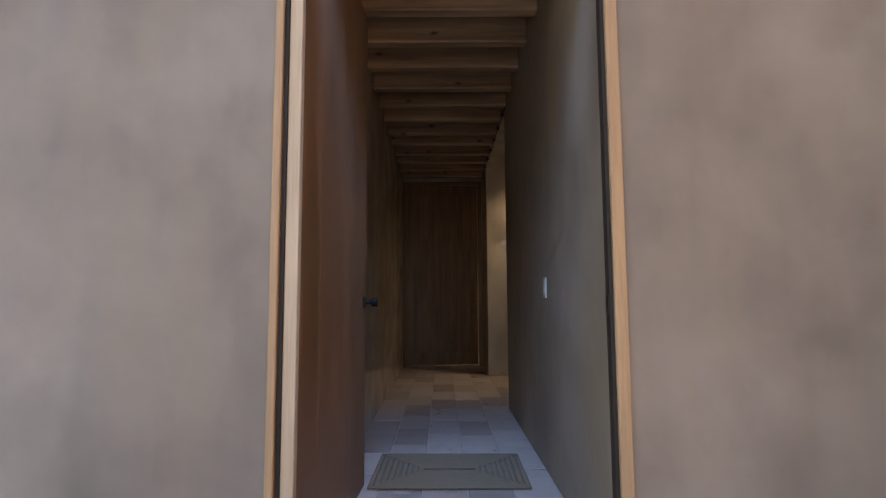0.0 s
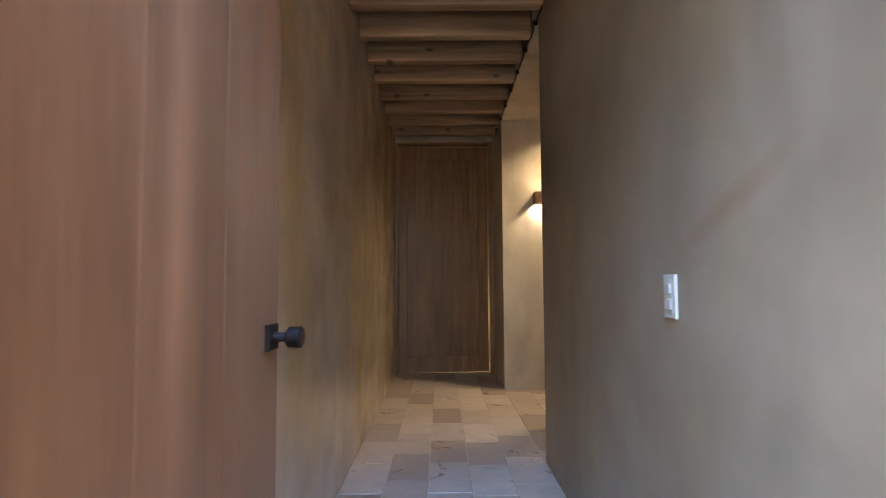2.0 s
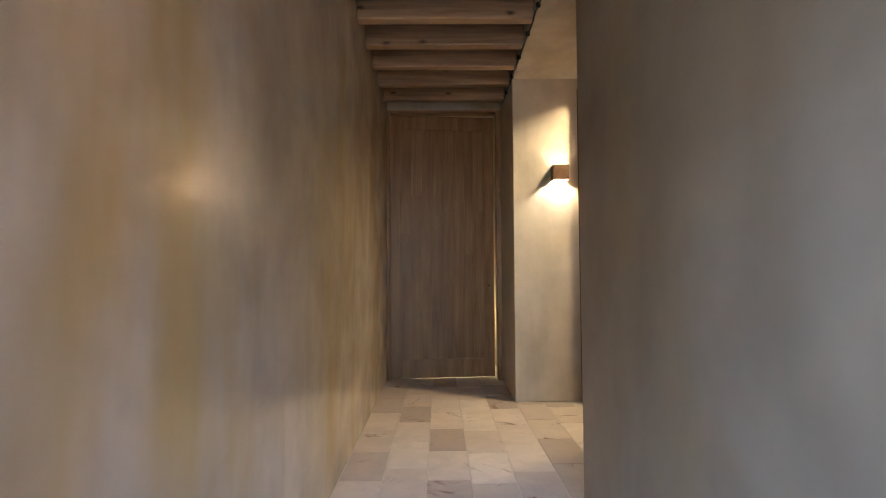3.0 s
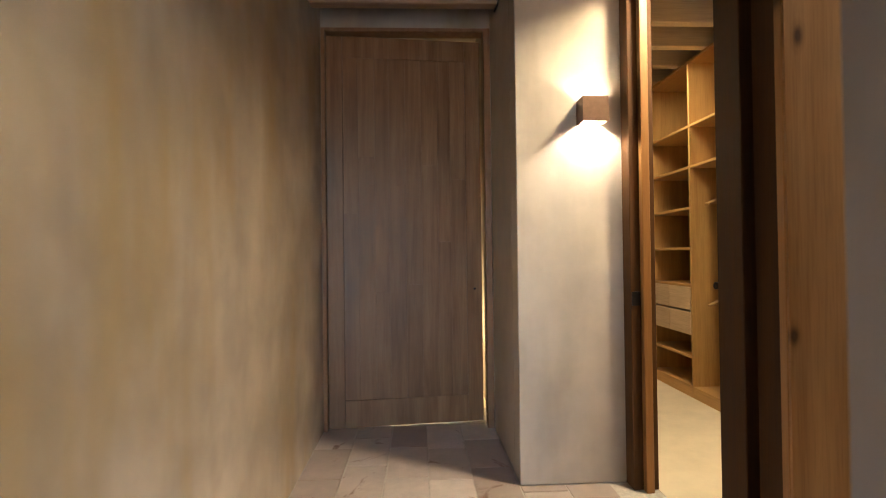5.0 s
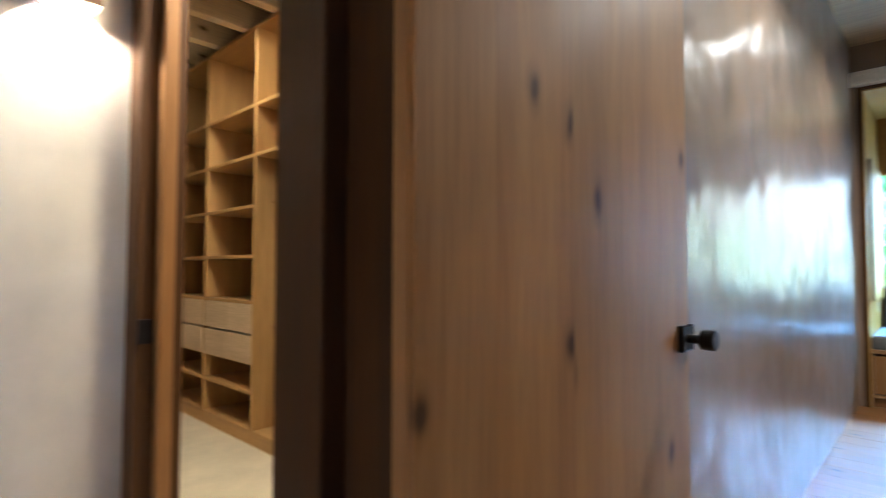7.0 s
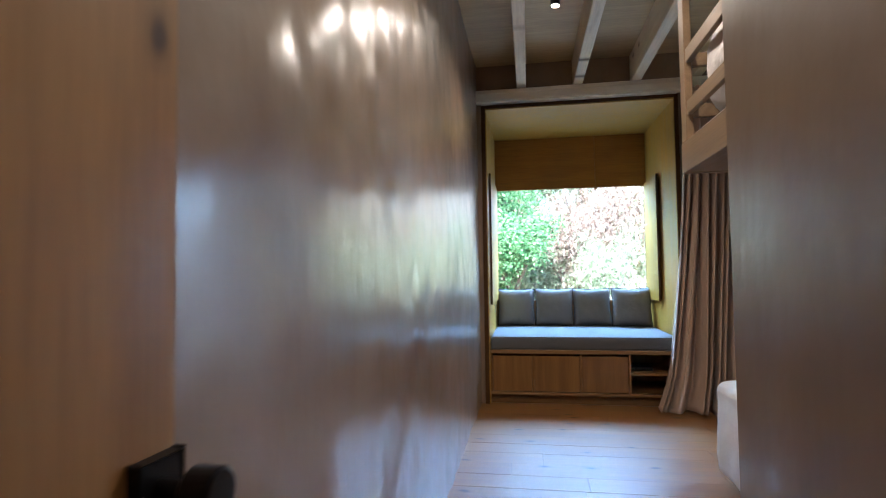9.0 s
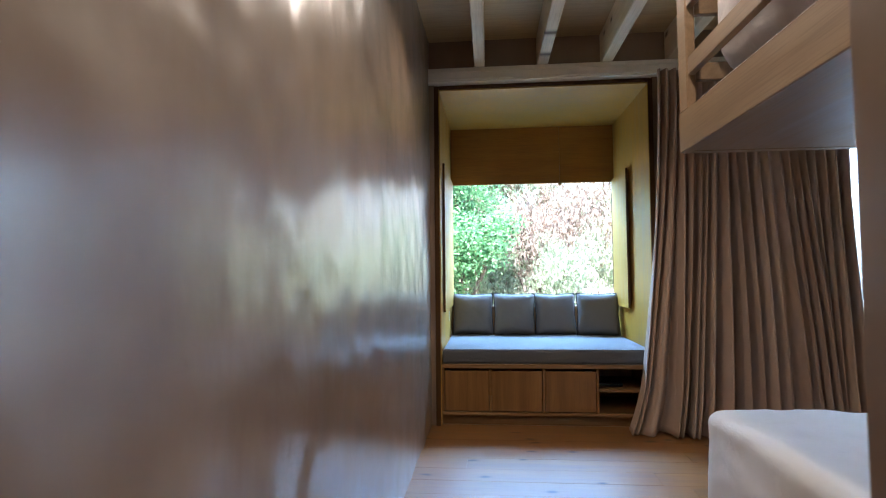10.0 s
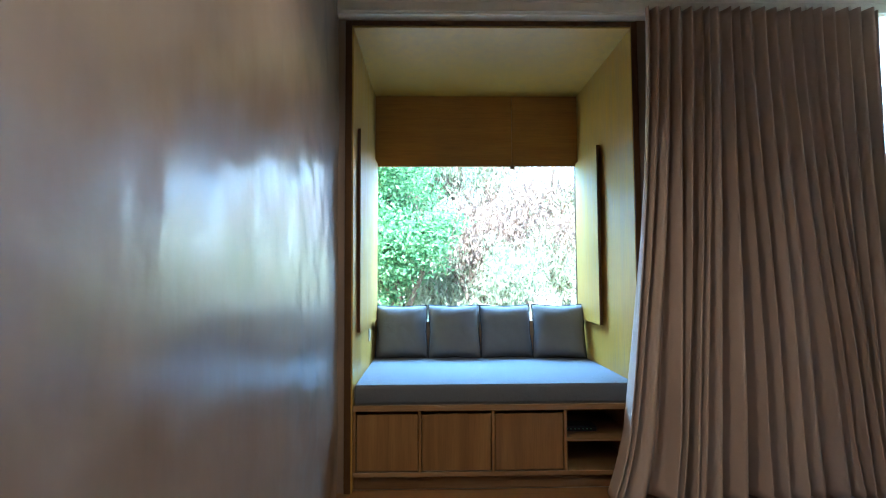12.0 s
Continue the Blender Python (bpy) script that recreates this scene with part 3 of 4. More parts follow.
part("rail", block((0.111, W - 0.111, 0.0, 0.045, HD - 0.15, HD), bevel=0.002), M_DOOR, far)
part("rail", block((0.111, W - 0.111, 0.0, 0.045, 0.012, 0.2), bevel=0.002), M_DOOR, far)
xs = [0.111, 0.215, 0.33, 0.43, 0.545, 0.66, 0.78, 0.87, W - 0.111]
cuts = [1.5, 1.9, 0.95, 1.7, 1.0, 1.85, 1.3, 1.75]
for a, b, c in zip(xs, xs[1:], cuts):
    part("plank", block((a + 0.0003, b - 0.0003, 0.004, 0.04, 0.2003, c - 0.0003), bevel=0.0006), M_DOOR, far)
    part("plank", block((a + 0.0003, b - 0.0003, 0.004, 0.04, c + 0.0003, HD - 0.1503), bevel=0.0006), M_DOOR, far)
part("keyhole", rod(bmesh.new(), (W - 0.055, 0.002, 0.96), (W - 0.055, -0.003, 0.96), 0.009), M_BLACK, far)

# closet opening
cl_frame = thing("door_3", (1.74, 0, 0), "brown oak frame of the closet opening", "door frame", "", "structure")
part("post", block((0.0, 0.13, 7.9, 7.998, 0, 2.68), bevel=0.003), M_JAMB, cl_frame)
part("stop", block((0.05, 0.09, 7.86, 7.9, 0, 2.64), bevel=0.002), M_BENCHV, cl_frame, "oak door stop")
part("post", block((-0.03, 0.13, 6.915, 7.062, 0, 2.68), bevel=0.003), M_JAMB, cl_frame)
part("header", block((0.0, 0.13, 7.062, 7.9, 2.64, 2.68), bevel=0.003), M_JAMB, cl_frame)
part("strike_plate", block((0.004, 0.046, 7.893, 7.899, 0.935, 1.005), bevel=0.001), M_BLACK, cl_frame, "black strike plate")

# bedroom doorway and its open leaf
bd_frame = thing("door_4", (1.74, 0, 0), "brown oak frame of the bedroom doorway", "door frame", "", "structure")
part("post", block((0.0, 0.14, 6.776, 6.9, 0, 2.68), bevel=0.004), M_JAMB, bd_frame)
part("post", block((0.0, 0.14, 5.8, 5.869, 0, 2.68), bevel=0.004), M_JAMB, bd_frame)
part("header", block((0.0, 0.14, 5.869, 6.776, 2.64, 2.68), bevel=0.003), M_JAMB, bd_frame)
bleaf = thing("bedroom_door_leaf", (1.725, 6.728, 0), "knotty oak plank door standing open against the wall", "door", turn=-2.3)
BW = 0.915
part("core", block((0, BW, 0.011, 0.045, 0.012, 2.62), bevel=0.002), M_LEAF, bleaf)
edges = [0.002, 0.17, 0.39, 0.58, 0.76, BW - 0.002]
for a, b in zip(edges, edges[1:]):
    part("plank", block((a, b, 0.0, 0.0105, 0.014, 2.618)), M_LEAF, bleaf)
knob(bleaf, BW - 0.034, 0.0, 0.983, (0, -1, 0))

# ---- sconce, switch, rug ----
sconce = thing("wall_sconce", (1.57, 8.0, 1.875), "bronze cube wall sconce shining up and down", "wall lamp")
shade_bm = slab(bmesh.new(), -0.066, 0.066, -0.115, -0.0005, 0, 0.128)
bmesh.ops.delete(shade_bm, geom=[f for f in shade_bm.faces if abs(f.normal.z) > 0.5 or f.normal.y > 0.5], context="FACES")
shade = part("shade", shade_bm, M_BRONZE, sconce)
wall_of = shade.modifiers.new("sheet", "SOLIDIFY")
wall_of.thickness = 0.005
part("back_plate", block((-0.058, 0.058, -0.004, 0.0, 0.004, 0.124)), M_BRONZE, sconce)
part("divider", block((-0.06, 0.06, -0.109, -0.005, 0.064, 0.068)), M_BRONZE, sconce)
part("bulb", block((-0.02, 0.02, -0.075, -0.045, 0.056, 0.0635)), M_BULB, sconce, "glowing warm light source")

switch = thing("light_switch", (1.18, 4.037, 1.056), "white plastic light switch plate with two rockers", "switch")
part("plate", block((-0.009, 0.0, -0.036, 0.036, -0.06, 0.06), bevel=0.003, segments=2), M_WHITE, switch)
part("insert", block((-0.0105, -0.0085, -0.02, 0.02, -0.046, 0.046), bevel=0.001), M_WHITE, switch)
for z in (-0.021, 0.021):
    part("rocker", block((-0.0145, -0.01, -0.0165, 0.0165, z - 0.0145, z + 0.0145), bevel=0.002), M_WHITE, switch)

rug = thing("jute_rug", (0.614, 4.112, 0.003), "braided jute doormat lying on the clay tiles", "rug", turn=-1)
for k in range(9):
    o = k * 0.032
    hx, hy = 0.432 - o, 0.304 - o
    bm = bmesh.new()
    for x0, x1, y0, y1 in ((-hx, hx, hy - 0.03, hy), (-hx, hx, -hy, -hy + 0.03), (-hx, -hx + 0.03, -hy + 0.03, hy - 0.03), (hx - 0.03, hx, -hy + 0.03, hy - 0.03)):
        slab(bm, x0, x1, y0, y1, 0, 0.014, bevel=0.006, segments=2)
    part("braid", bm, M_RUG, rug, smooth=True)

# ---- closet furniture ----
unit = thing("closet_shelving", (2.91, 0, 0), "open oak closet shelving with drawers and hanging bay", "shelving")
for y in (8.76, 9.53, 10.3, 11.07, 11.84):
    part("upright", block((0, 0.58, y - 0.012, y + 0.012, 0.0, 2.78), bevel=0.002), M_CLOSETV, unit)
part("top", block((0, 0.58, 8.772, 11.828, 2.77, 2.794), bevel=0.002), M_CLOSET, unit)
part("back", block((0.572, 0.588, 8.75, 11.85, 0.06, 2.77)), M_BACK_SHADE, unit, "back board darkened for the shade inside the unit")
part("plinth", block((0.004, 0.03, 8.772, 11.828, 0.0, 0.085)), M_CLOSET, unit)
for a, b in ((8.772, 9.518), (9.542, 10.288), (10.312, 11.058), (11.082, 11.828)):
    zs = (0.085, 1.91, 2.25) if a < 9 else (0.085, 0.333, 0.926, 1.235, 1.57, 1.91, 2.25)
    for z in zs:
        part("shelf", block((0.002, 0.57, a, b, z - 0.011, z + 0.011), bevel=0.002), M_CLOSET, unit)
    if a > 9:
        mid = (a + b) / 2
        for z in (0.515, 0.72):
            for p, q in ((a + 0.003, mid - 0.003), (mid + 0.003, b - 0.003)):
                part("drawer", block((-0.004, 0.5, p, q, z + 0.003, z + 0.192), bevel=0.003), M_DRAWER, unit, "pale drawer front")
for z in (1.72, 0.9):
    part("rail", rod(bmesh.new(), (0.28, 8.772, z), (0.28, 9.518, z), 0.012), M_BLACK, unit)


def hanger(place, turn):
    h = thing("clothes_hanger", place, "bare wooden clothes hanger on the closet rail", "hanger", "closet hangers", turn=turn)
    bm = bmesh.new()
    for s in (-1, 1):
        rod(bm, (0, 0, -0.06), (0, s * 0.2, -0.14), 0.013, 0.01, 8)
    rod(bm, (0, -0.18, -0.135), (0, 0.18, -0.135), 0.007, 0.007, 8)
    part("shoulder", bm, M_CLOSETV, h)
    bm = bmesh.new()
    pts = [Vector((0, 0, -0.06))] + [Vector((0, 0.022 * math.sin(a), 0.0 - 0.004 + 0.022 * math.cos(a) - 0.022 + 0.016)) for a in (3.1, 2.2, 1.2, 0.3, -0.6, -1.3)]
    for p, q in zip(pts, pts[1:]):
        rod(bm, p, q, 0.0025, 0.0025, 6)
    part("hook", bm, M_BLACK, h)


for y, z in ((9.36, 1.72), (9.41, 1.72), (9.46, 1.72), (9.37, 0.9), (9.44, 0.9)):
    hanger((3.19, y, z + 0.013), 90 + 12 * math.sin(y * 40))

plush = bmesh.new()
for x, y, z, r in ((0, 0, 0.07, 0.075), (-0.02, 0.0, 0.17, 0.055), (-0.05, 0.06, 0.04, 0.035), (-0.05, -0.06, 0.04, 0.035), (-0.01, 0.045, 0.22, 0.02), (-0.01, -0.045, 0.22, 0.02)):
    bmesh.ops.create_icosphere(plush, subdivisions=3, radius=r, matrix=Matrix.Translation((x, y, z)))
toy = new("plush_toy", mesh_of("plush_toy", plush, M_DUVET, True))
toy.matrix_basis = pose(3.05, 11.3, 0.937)
tagged(toy, "small white plush toy sitting on the closet shelf", "toy")

cdoor = thing("closet_inner_door", (2.78, 8.05, 0), "light oak door leaf standing open in the closet", "door")
part("core", block((0.01, 0.045, 0, 0.82, 0.012, 2.7), bevel=0.002), M_CLOSETV, cdoor)
for a, b in ((0.002, 0.2), (0.2, 0.45), (0.45, 0.65), (0.65, 0.818)):
    part("plank", block((0.0, 0.0105, a + 0.0006, b - 0.0006, 0.014, 2.698), bevel=0.0012), M_CLOSETV, cdoor)
knob(cdoor, 0.0, 0.765, 0.97, (-1, 0, 0))

# ---- window seat ----
niche = thing("window_1", (6.967, 0, 0), "deep oak-lined window niche above a bench", "window", "", "structure")
part("side_panel", block((-0.004, 1.24, 6.692, 6.735, 0.0, 2.678), bevel=0.002), M_NICHE, niche)
part("side_panel", block((-0.004, 1.24, 5.02, 5.055, 0.0, 2.678), bevel=0.002), M_NICHE, niche)
part("ceiling_panel", block((-0.004, 1.24, 5.02, 6.735, 2.68, 2.715), bevel=0.002), M_NICHE, niche)
part("edge_band", block((-0.016, -0.004, 6.7, 6.737, 0.0, 2.718), bevel=0.002), M_JAMB, niche, "dark oak edge band")
part("edge_band", block((-0.016, -0.004, 5.018, 5.052, 0.0, 2.718), bevel=0.002), M_JAMB, niche, "dark oak edge band")
part("edge_band", block((-0.016, -0.004, 5.053, 6.699, 2.69, 2.718), bevel=0.002), M_JAMB, niche, "dark oak edge band")
for y0, y1 in ((5.59, 6.689), (5.057, 5.587)):
    part("header_panel", block((1.16, 1.18, y0, y1, 2.1, 2.676), bevel=0.002), M_HEADER, niche)
part("header_backing", block((1.181, 1.2, 5.057, 6.69, 2.11, 2.678)), M_BENCH, niche)
part("header_batten", block((1.145, 1.161, 5.571, 5.605, 2.075, 2.11), bevel=0.002), M_BENCH, niche)
part("sill_panel", block((1.17, 1.2, 5.056, 6.691, 0.5, 0.86)), M_BENCHV, niche, "dark shaded panel under the window")
wf = part("window_frame", block((1.2, 1.24, 5.056, 5.066, 0.86, 2.45), (1.2, 1.24, 6.681, 6.691, 0.86, 2.45), (1.2, 1.24, 5.066, 6.681, 0.84, 0.86)), M_JAMB, niche)
pane = part("pane", block((1.216, 1.224, 5.066, 6.681, 0.86, 2.45)), M_GLASS, wf)
pane.visible_shadow = False
part("outer_wall", block((1.242, 1.36, 4.9, 6.8, -0.2, 0.86), (1.242, 1.36, 4.9, 6.8, 2.45, 3.3), (1.202, 1.242, 5.056, 6.691, 2.45, 2.6)), M_OUT, niche)


def shutter(y, x0, x1, turn):
    s = thing("window_shutter", (6.967 + 1.15, y, 0.88), "thin oak shutter panel folded open in the niche", "shutter", "window shutters", turn=turn)
    part("panel", block((x0, x1, -0.009, 0.009, 0, 1.24), bevel=0.002), M_NICHE, s)
    part("edge_strip", block((x0 - 0.004, x0, -0.009, 0.009, 0, 1.24)), M_JAMB, s)
    return s


shutter(6.678, -1.0, -0.005, 0)
shutter(5.072, -0.6, -0.005, -1.5)

bench = thing("window_bench", (6.967, 0, 0), "oak bench cabinet with three doors and open shelves", "bench")
part("top", block((-0.004, 1.16, 5.057, 6.69, 0.45, 0.482), bevel=0.002), M_BENCH, bench)
part("bottom", block((0.0, 0.6, 5.057, 6.69, 0.085, 0.11), bevel=0.002), M_BENCH, bench)
part("plinth", block((0.05, 0.08, 5.057, 6.69, 0.0, 0.085)), M_BENCH, bench, "recessed dark plinth")
for y in (6.681, 6.31, 5.893, 5.48, 5.065):
    part("divider", block((0.0, 0.6, y - 0.0085, y + 0.0085, 0.11, 0.45), bevel=0.001), M_BENCHV, bench)
for a, b in ((6.3185, 6.6725), (5.9015, 6.3015), (5.4885, 5.8845)):
    part("door", block((0.012, 0.03, a + 0.004, b - 0.004, 0.114, 0.43), bevel=0.002), M_BENCHV, bench)
part("back", block((0.58, 0.6, 5.065, 6.681, 0.11, 0.45)), M_BENCHV, bench)
part("shelf", block((0.01, 0.58, 5.0735, 5.4715, 0.27, 0.288), bevel=0.001), M_BENCH, bench)

box = thing("shelf_box", (7.1, 5.36, 0.2885), "low black box with tiny green marks on the bench shelf", "box")
part("case", block((0, 0.13, -0.1, 0.1, 0, 0.03), bevel=0.004), M_BLACK, box)
for k in range(7):
    part("mark", block((-0.0012, 0.0004, 0.075 - 0.024 * k, 0.084 - 0.024 * k, 0.014, 0.018)), M_MARK, box, "tiny green mark")

mat_ = thing("seat_mattress", (6.975, 5.06, 0.482), "grey linen seat mattress on the bench", "cushion")
part("pad", block((0, 1.12, 0, 1.626, 0, 0.114), bevel=0.022, segments=3), M_CUSHION, mat_, smooth=True)


for zz in (0.004, 0.11):
    bm = bmesh.new()
    loop = [(0.012, 0.012), (1.108, 0.012), (1.108, 1.614), (0.012, 1.614)]
    for (xa, ya), (xb, yb) in zip(loop, loop[1:] + loop[:1]):
        rod(bm, (xa, ya, zz), (xb, yb, zz), 0.005, 0.005, 8)
    part("piping", bm, M_PILLOW, mat_, "sewn edge piping")


def soft_block(bm, x0, x1, y0, y1, z0, z1, n=24, round_=0.1, wrinkle=0.01, seed=0, freq=5.0):
    """A stuffed, rounded block with creases."""
    bmesh.ops.create_cube(bm, size=2)
    bmesh.ops.subdivide_edges(bm, edges=bm.edges[:], cuts=n, use_grid_fill=True)
    sx, sy, sz = (x1 - x0) / 2, (y1 - y0) / 2, (z1 - z0) / 2
    c = Vector(((x0 + x1) / 2, (y0 + y1) / 2, (z0 + z1) / 2))
    for v in bm.verts:
        p = Vector((v.co.x * sx, v.co.y * sy, v.co.z * sz))
        core = Vector((max(-sx + round_, min(sx - round_, p.x)), max(-sy + round_, min(sy - round_, p.y)), max(-sz + round_, min(sz - round_, p.z))))
        d = p - core
        if d.length > 1e-6:
            p = core + d.normalized() * min(round_, max(abs(d.x), abs(d.y), abs(d.z)))
        nrm = (p - core).normalized() if d.length > 1e-6 else Vector((0, 0, 1))
        q = (p + c) * freq + Vector((seed, seed * 1.7, 0))
        w = noise.noise(q) + 0.5 * noise.noise(q * 2.3) + 0.8 * (0.5 - abs(noise.noise(q * 0.9 + Vector((9, 2, 4)))))
        v.co = p + c + nrm * w * wrinkle
    return bm


def pillow_mesh(w, h, t, n=22):
    bm = bmesh.new()
    bmesh.ops.create_grid(bm, x_segments=n, y_segments=n, size=1)
    top = bm.verts[:]
    back = bmesh.ops.duplicate(bm, geom=bm.faces[:])
    back_verts = {g for g in back["geom"] if isinstance(g, bmesh.types.BMVert)}
    for v in bm.verts:
        u, s = v.co.x, v.co.y
        fall = max(0.0, (1 - u ** 4) * (1 - s ** 4)) ** 0.5
        pinch = 1 - 0.07 * (1 - abs(u * s)) * max(abs(u), abs(s)) ** 2
        d = t * fall * (1 if v not in back_verts else -1)
        d += 0.006 * noise.noise(Vector((u * 3, s * 3, 5))) * fall
        v.co = Vector((d, u * w / 2 * pinch, (s * pinch + 1) * h / 2))
    bmesh.ops.remove_doubles(bm, verts=bm.verts[:], dist=0.0005)
    return bm


pil = thing("throw_pillow", (0, 0, 0), "charcoal linen throw pillow with piped edge on the seat", "pillow", "pillows on the window seat")
part("cover", pillow_mesh(0.4, 0.41, 0.085), M_PILLOW, pil, smooth=True)
pip = bmesh.new()
ring = []
for k in range(64):
    a = 2 * math.pi * k / 64
    cx, cy = math.cos(a), math.sin(a)
    s = 1 / max(abs(cx), abs(cy))
    u, w_ = cx * s, cy * s
    pinch = 1 - 0.07 * (1 - abs(u * w_)) * max(abs(u), abs(w_)) ** 2
    ring.append(Vector((0, u * 0.2 * pinch, (w_ * pinch + 1) * 0.205)))
for p, q in zip(ring, ring[1:] + ring[:1]):
    rod(pip, p, q, 0.005, 0.005, 6)
part("piping", pip, M_BLACKCLOTH, pil)
spots = [(8.0, 6.472, 0.592, -14, 3), (7.99, 6.068, 0.592, -13, -2), (8.0, 5.662, 0.592, -15, 4), (7.94, 5.272, 0.592, -11, -5)]
for k, (x, y, z, lean, turn) in enumerate(spots):
    m = pose(x, y, z, 0, -lean, turn)
    if k == 0:
        pil.matrix_basis = m
    else:
        copy_thing(pil, m)

outlet = thing("wall_outlet", (7.75, 6.692, 0.8), "small white outlet plate inside the niche", "outlet")
part("plate", block((-0.03, 0.03, -0.006, 0, -0.045, 0.045), bevel=0.002), M_WHITE, outlet)
part("socket", block((-0.018, 0.018, -0.008, -0.005, -0.03, 0.03), bevel=0.001), M_WHITE, outlet)


# ---- curtain and side window ----
def curtain(name, label, mat, x, y0, y1, z0, z1, pleats, depth, seed, spill=0.0, nv=60):
    """A hanging cloth: many tight pleats at the track that run together into fewer, deeper folds and fan out to the floor."""
    c = thing(name, (x, 0, 0), label, "curtain")
    rng = random.Random(seed)
    tight = np.cumsum([0.0] + [rng.uniform(0.55, 1.5) for _ in range(pleats)])
    tight /= tight[-1]
    wide = np.cumsum([0.0] + [rng.choice((0.25, 0.5, 1.0, 1.6, 2.4)) for _ in range(pleats)])
    wide /= wide[-1]
    strong = [rng.choice((0.05, 0.3, 0.8, 1.1, 1.6)) for _ in range(pleats + 1)]
    lean = [rng.uniform(-0.5, 0.5) for _ in range(pleats + 1)]
    nu = pleats * 18
    bm = bmesh.new()
    grid = []
    for j in range(nv + 1):
        t = j / nv
        ease = t * t * (3 - 2 * t)
        z = z1 + (z0 - z1) * t
        skirt = max(0.0, (t - 0.86) / 0.14) ** 1.6
        row = []
        for i in range(nu + 1):
            k = pleats * i / nu
            u = float(np.interp(k, range(pleats + 1), tight)) * (1 - ease) + float(np.interp(k, range(pleats + 1), wide)) * ease
            power = float(np.interp(k, range(pleats + 1), strong))
            tilt = float(np.interp(k, range(pleats + 1), lean))
            d = depth * ((0.42 + 0.1 * power) * (1 - ease) + (0.25 + 1.05 * power) * ease)
            a = 2 * math.pi * k
            dx = -d * math.sin(a) + 0.16 * d * math.sin(2 * a + tilt) * ease
            sway = 0.035 * noise.noise(Vector((u * 5, 0.6 * t, seed))) * t
            fan = spill * (t ** 1.8) * (1 - u) ** 3 + 0.02 * math.sin(9 * u + 2 * t) * t
            dx -= 0.05 * skirt * (0.7 + 0.6 * noise.noise(Vector((k * 0.8, 1.0, seed))))
            y = y0 + (y1 - y0) * u + 0.35 * d * math.cos(a) * tilt + fan + 0.07 * skirt * (1 - u) ** 4
            crumple = 0.006 * noise.noise(Vector((k * 1.3, t * 7, seed + 4))) * (0.3 + t)
            lift = 0.03 * skirt * max(0.0, noise.noise(Vector((k * 0.55, 7.0, seed))))
            row.append(bm.verts.new((dx + sway + crumple, y, z + lift)))
        grid.append(row)
    for j in range(nv):
        for i in range(nu):
            bm.faces.new((grid[j][i], grid[j][i + 1], grid[j + 1][i + 1], grid[j + 1][i]))
    ob = part("drape", bm, mat, c, smooth=True)
    if spill:
        mod = ob.modifiers.new("thick", "SOLIDIFY")
        mod.thickness = 0.004
    for k in range(0, pleats, 2):
        y = y0 + (y1 - y0) * (k + 0.5) / pleats
        part("hook", block((-0.006, 0.006, y - 0.008, y + 0.008, z1 - 0.004, z1 + 0.022), bevel=0.002), M_LEDGE, c)
    return c


curtain("curtain", "taupe linen floor-length curtain with heavy folds", M_CURTAIN, 6.83, 5.02, 3.66, 0.008, 2.735, 21, 0.055, 3, 0.18)
curtain("sheer_curtain", "thin white sheer curtain before the side window", M_SHEER, 6.91, 3.9, 2.3, 0.02, 2.735, 24, 0.022, 8)
win2 = thing("window_2", (7.05, 0, 0), "tall glazed side window behind the curtain", "window", "", "structure")
part("window_frame", block((-0.03, 0.03, 2.35, 2.4, 0.06, 2.745), (-0.03, 0.03, 3.8, 3.85, 0.06, 2.745), (-0.03, 0.03, 2.4, 3.8, 0.06, 0.12), (-0.03, 0.03, 2.4, 3.8, 2.69, 2.745)), M_NICHE, win2)
p2 = part("pane", block((-0.004, 0.004, 2.4, 3.8, 0.12, 2.69)), M_GLASS, win2)
p2.visible_shadow = False

# ---- beds ----
bed = thing("lower_bed", (3.385, 0, 0), "low bed covered with a white cotton duvet", "bed")
part("base", block((0.0, 1.86, 4.33, 5.24, 0.0, 0.2), bevel=0.01), M_BUNK, bed)
part("duvet", soft_block(bmesh.new(), 0.0, 1.94, 4.29, 5.325, 0.06, 0.57, 40, 0.055, 0.012, 3, 5), M_DUVET, bed, "white rumpled duvet", smooth=True)

bunk = thing("upper_bunk", (4.625, 5.644, 1.61), "oak bunk bed fixed high with guard rails", "bunk bed")
part("side_board", block((-1.226, 0.0, -0.036, 0.0, 0, 0.135), bevel=0.003), M_BUNK, bunk)
part("end_board", block((-0.036, 0.0, -2.1, -0.0365, 0.0, 0.135), bevel=0.003), M_BUNK, bunk)
part("bottom", block((-1.226, -0.0365, -2.1, -0.0365, 0.002, 0.022)), M_BUNK, bunk)
part("post", block((-0.075, -0.002, -0.034, -0.002, 0.136, 0.95), bevel=0.003), M_BUNK, bunk)
part("post", block((-0.034, -0.002, -2.1, -2.03, 0.136, 0.95), bevel=0.003), M_BUNK, bunk)
for z in (0.246, 0.475):
    part("guard_rail", block((-1.226, -0.076, -0.03, -0.006, z, z + 0.062), bevel=0.003), M_BUNK, bunk)
    part("guard_rail", block((-0.03, -0.006, -2.029, -0.035, z, z + 0.062), bevel=0.003), M_BUNK, bunk)
bedding = thing("upper_bedding", (4.585, 5.606, 1.632), "rumpled oatmeal bedding on the upper bunk", "bedding")
part("mattress", block((-1.18, 0, -2.05, 0, 0, 0.16), bevel=0.03, segments=2), M_BEDDING, bedding, smooth=True)
part("duvet", soft_block(bmesh.new(), -1.16, -0.03, -1.9, -0.012, 0.13, 0.6, 56, 0.2, 0.02, 8, 6), M_BEDDING, bedding, "crumpled duvet", smooth=True)

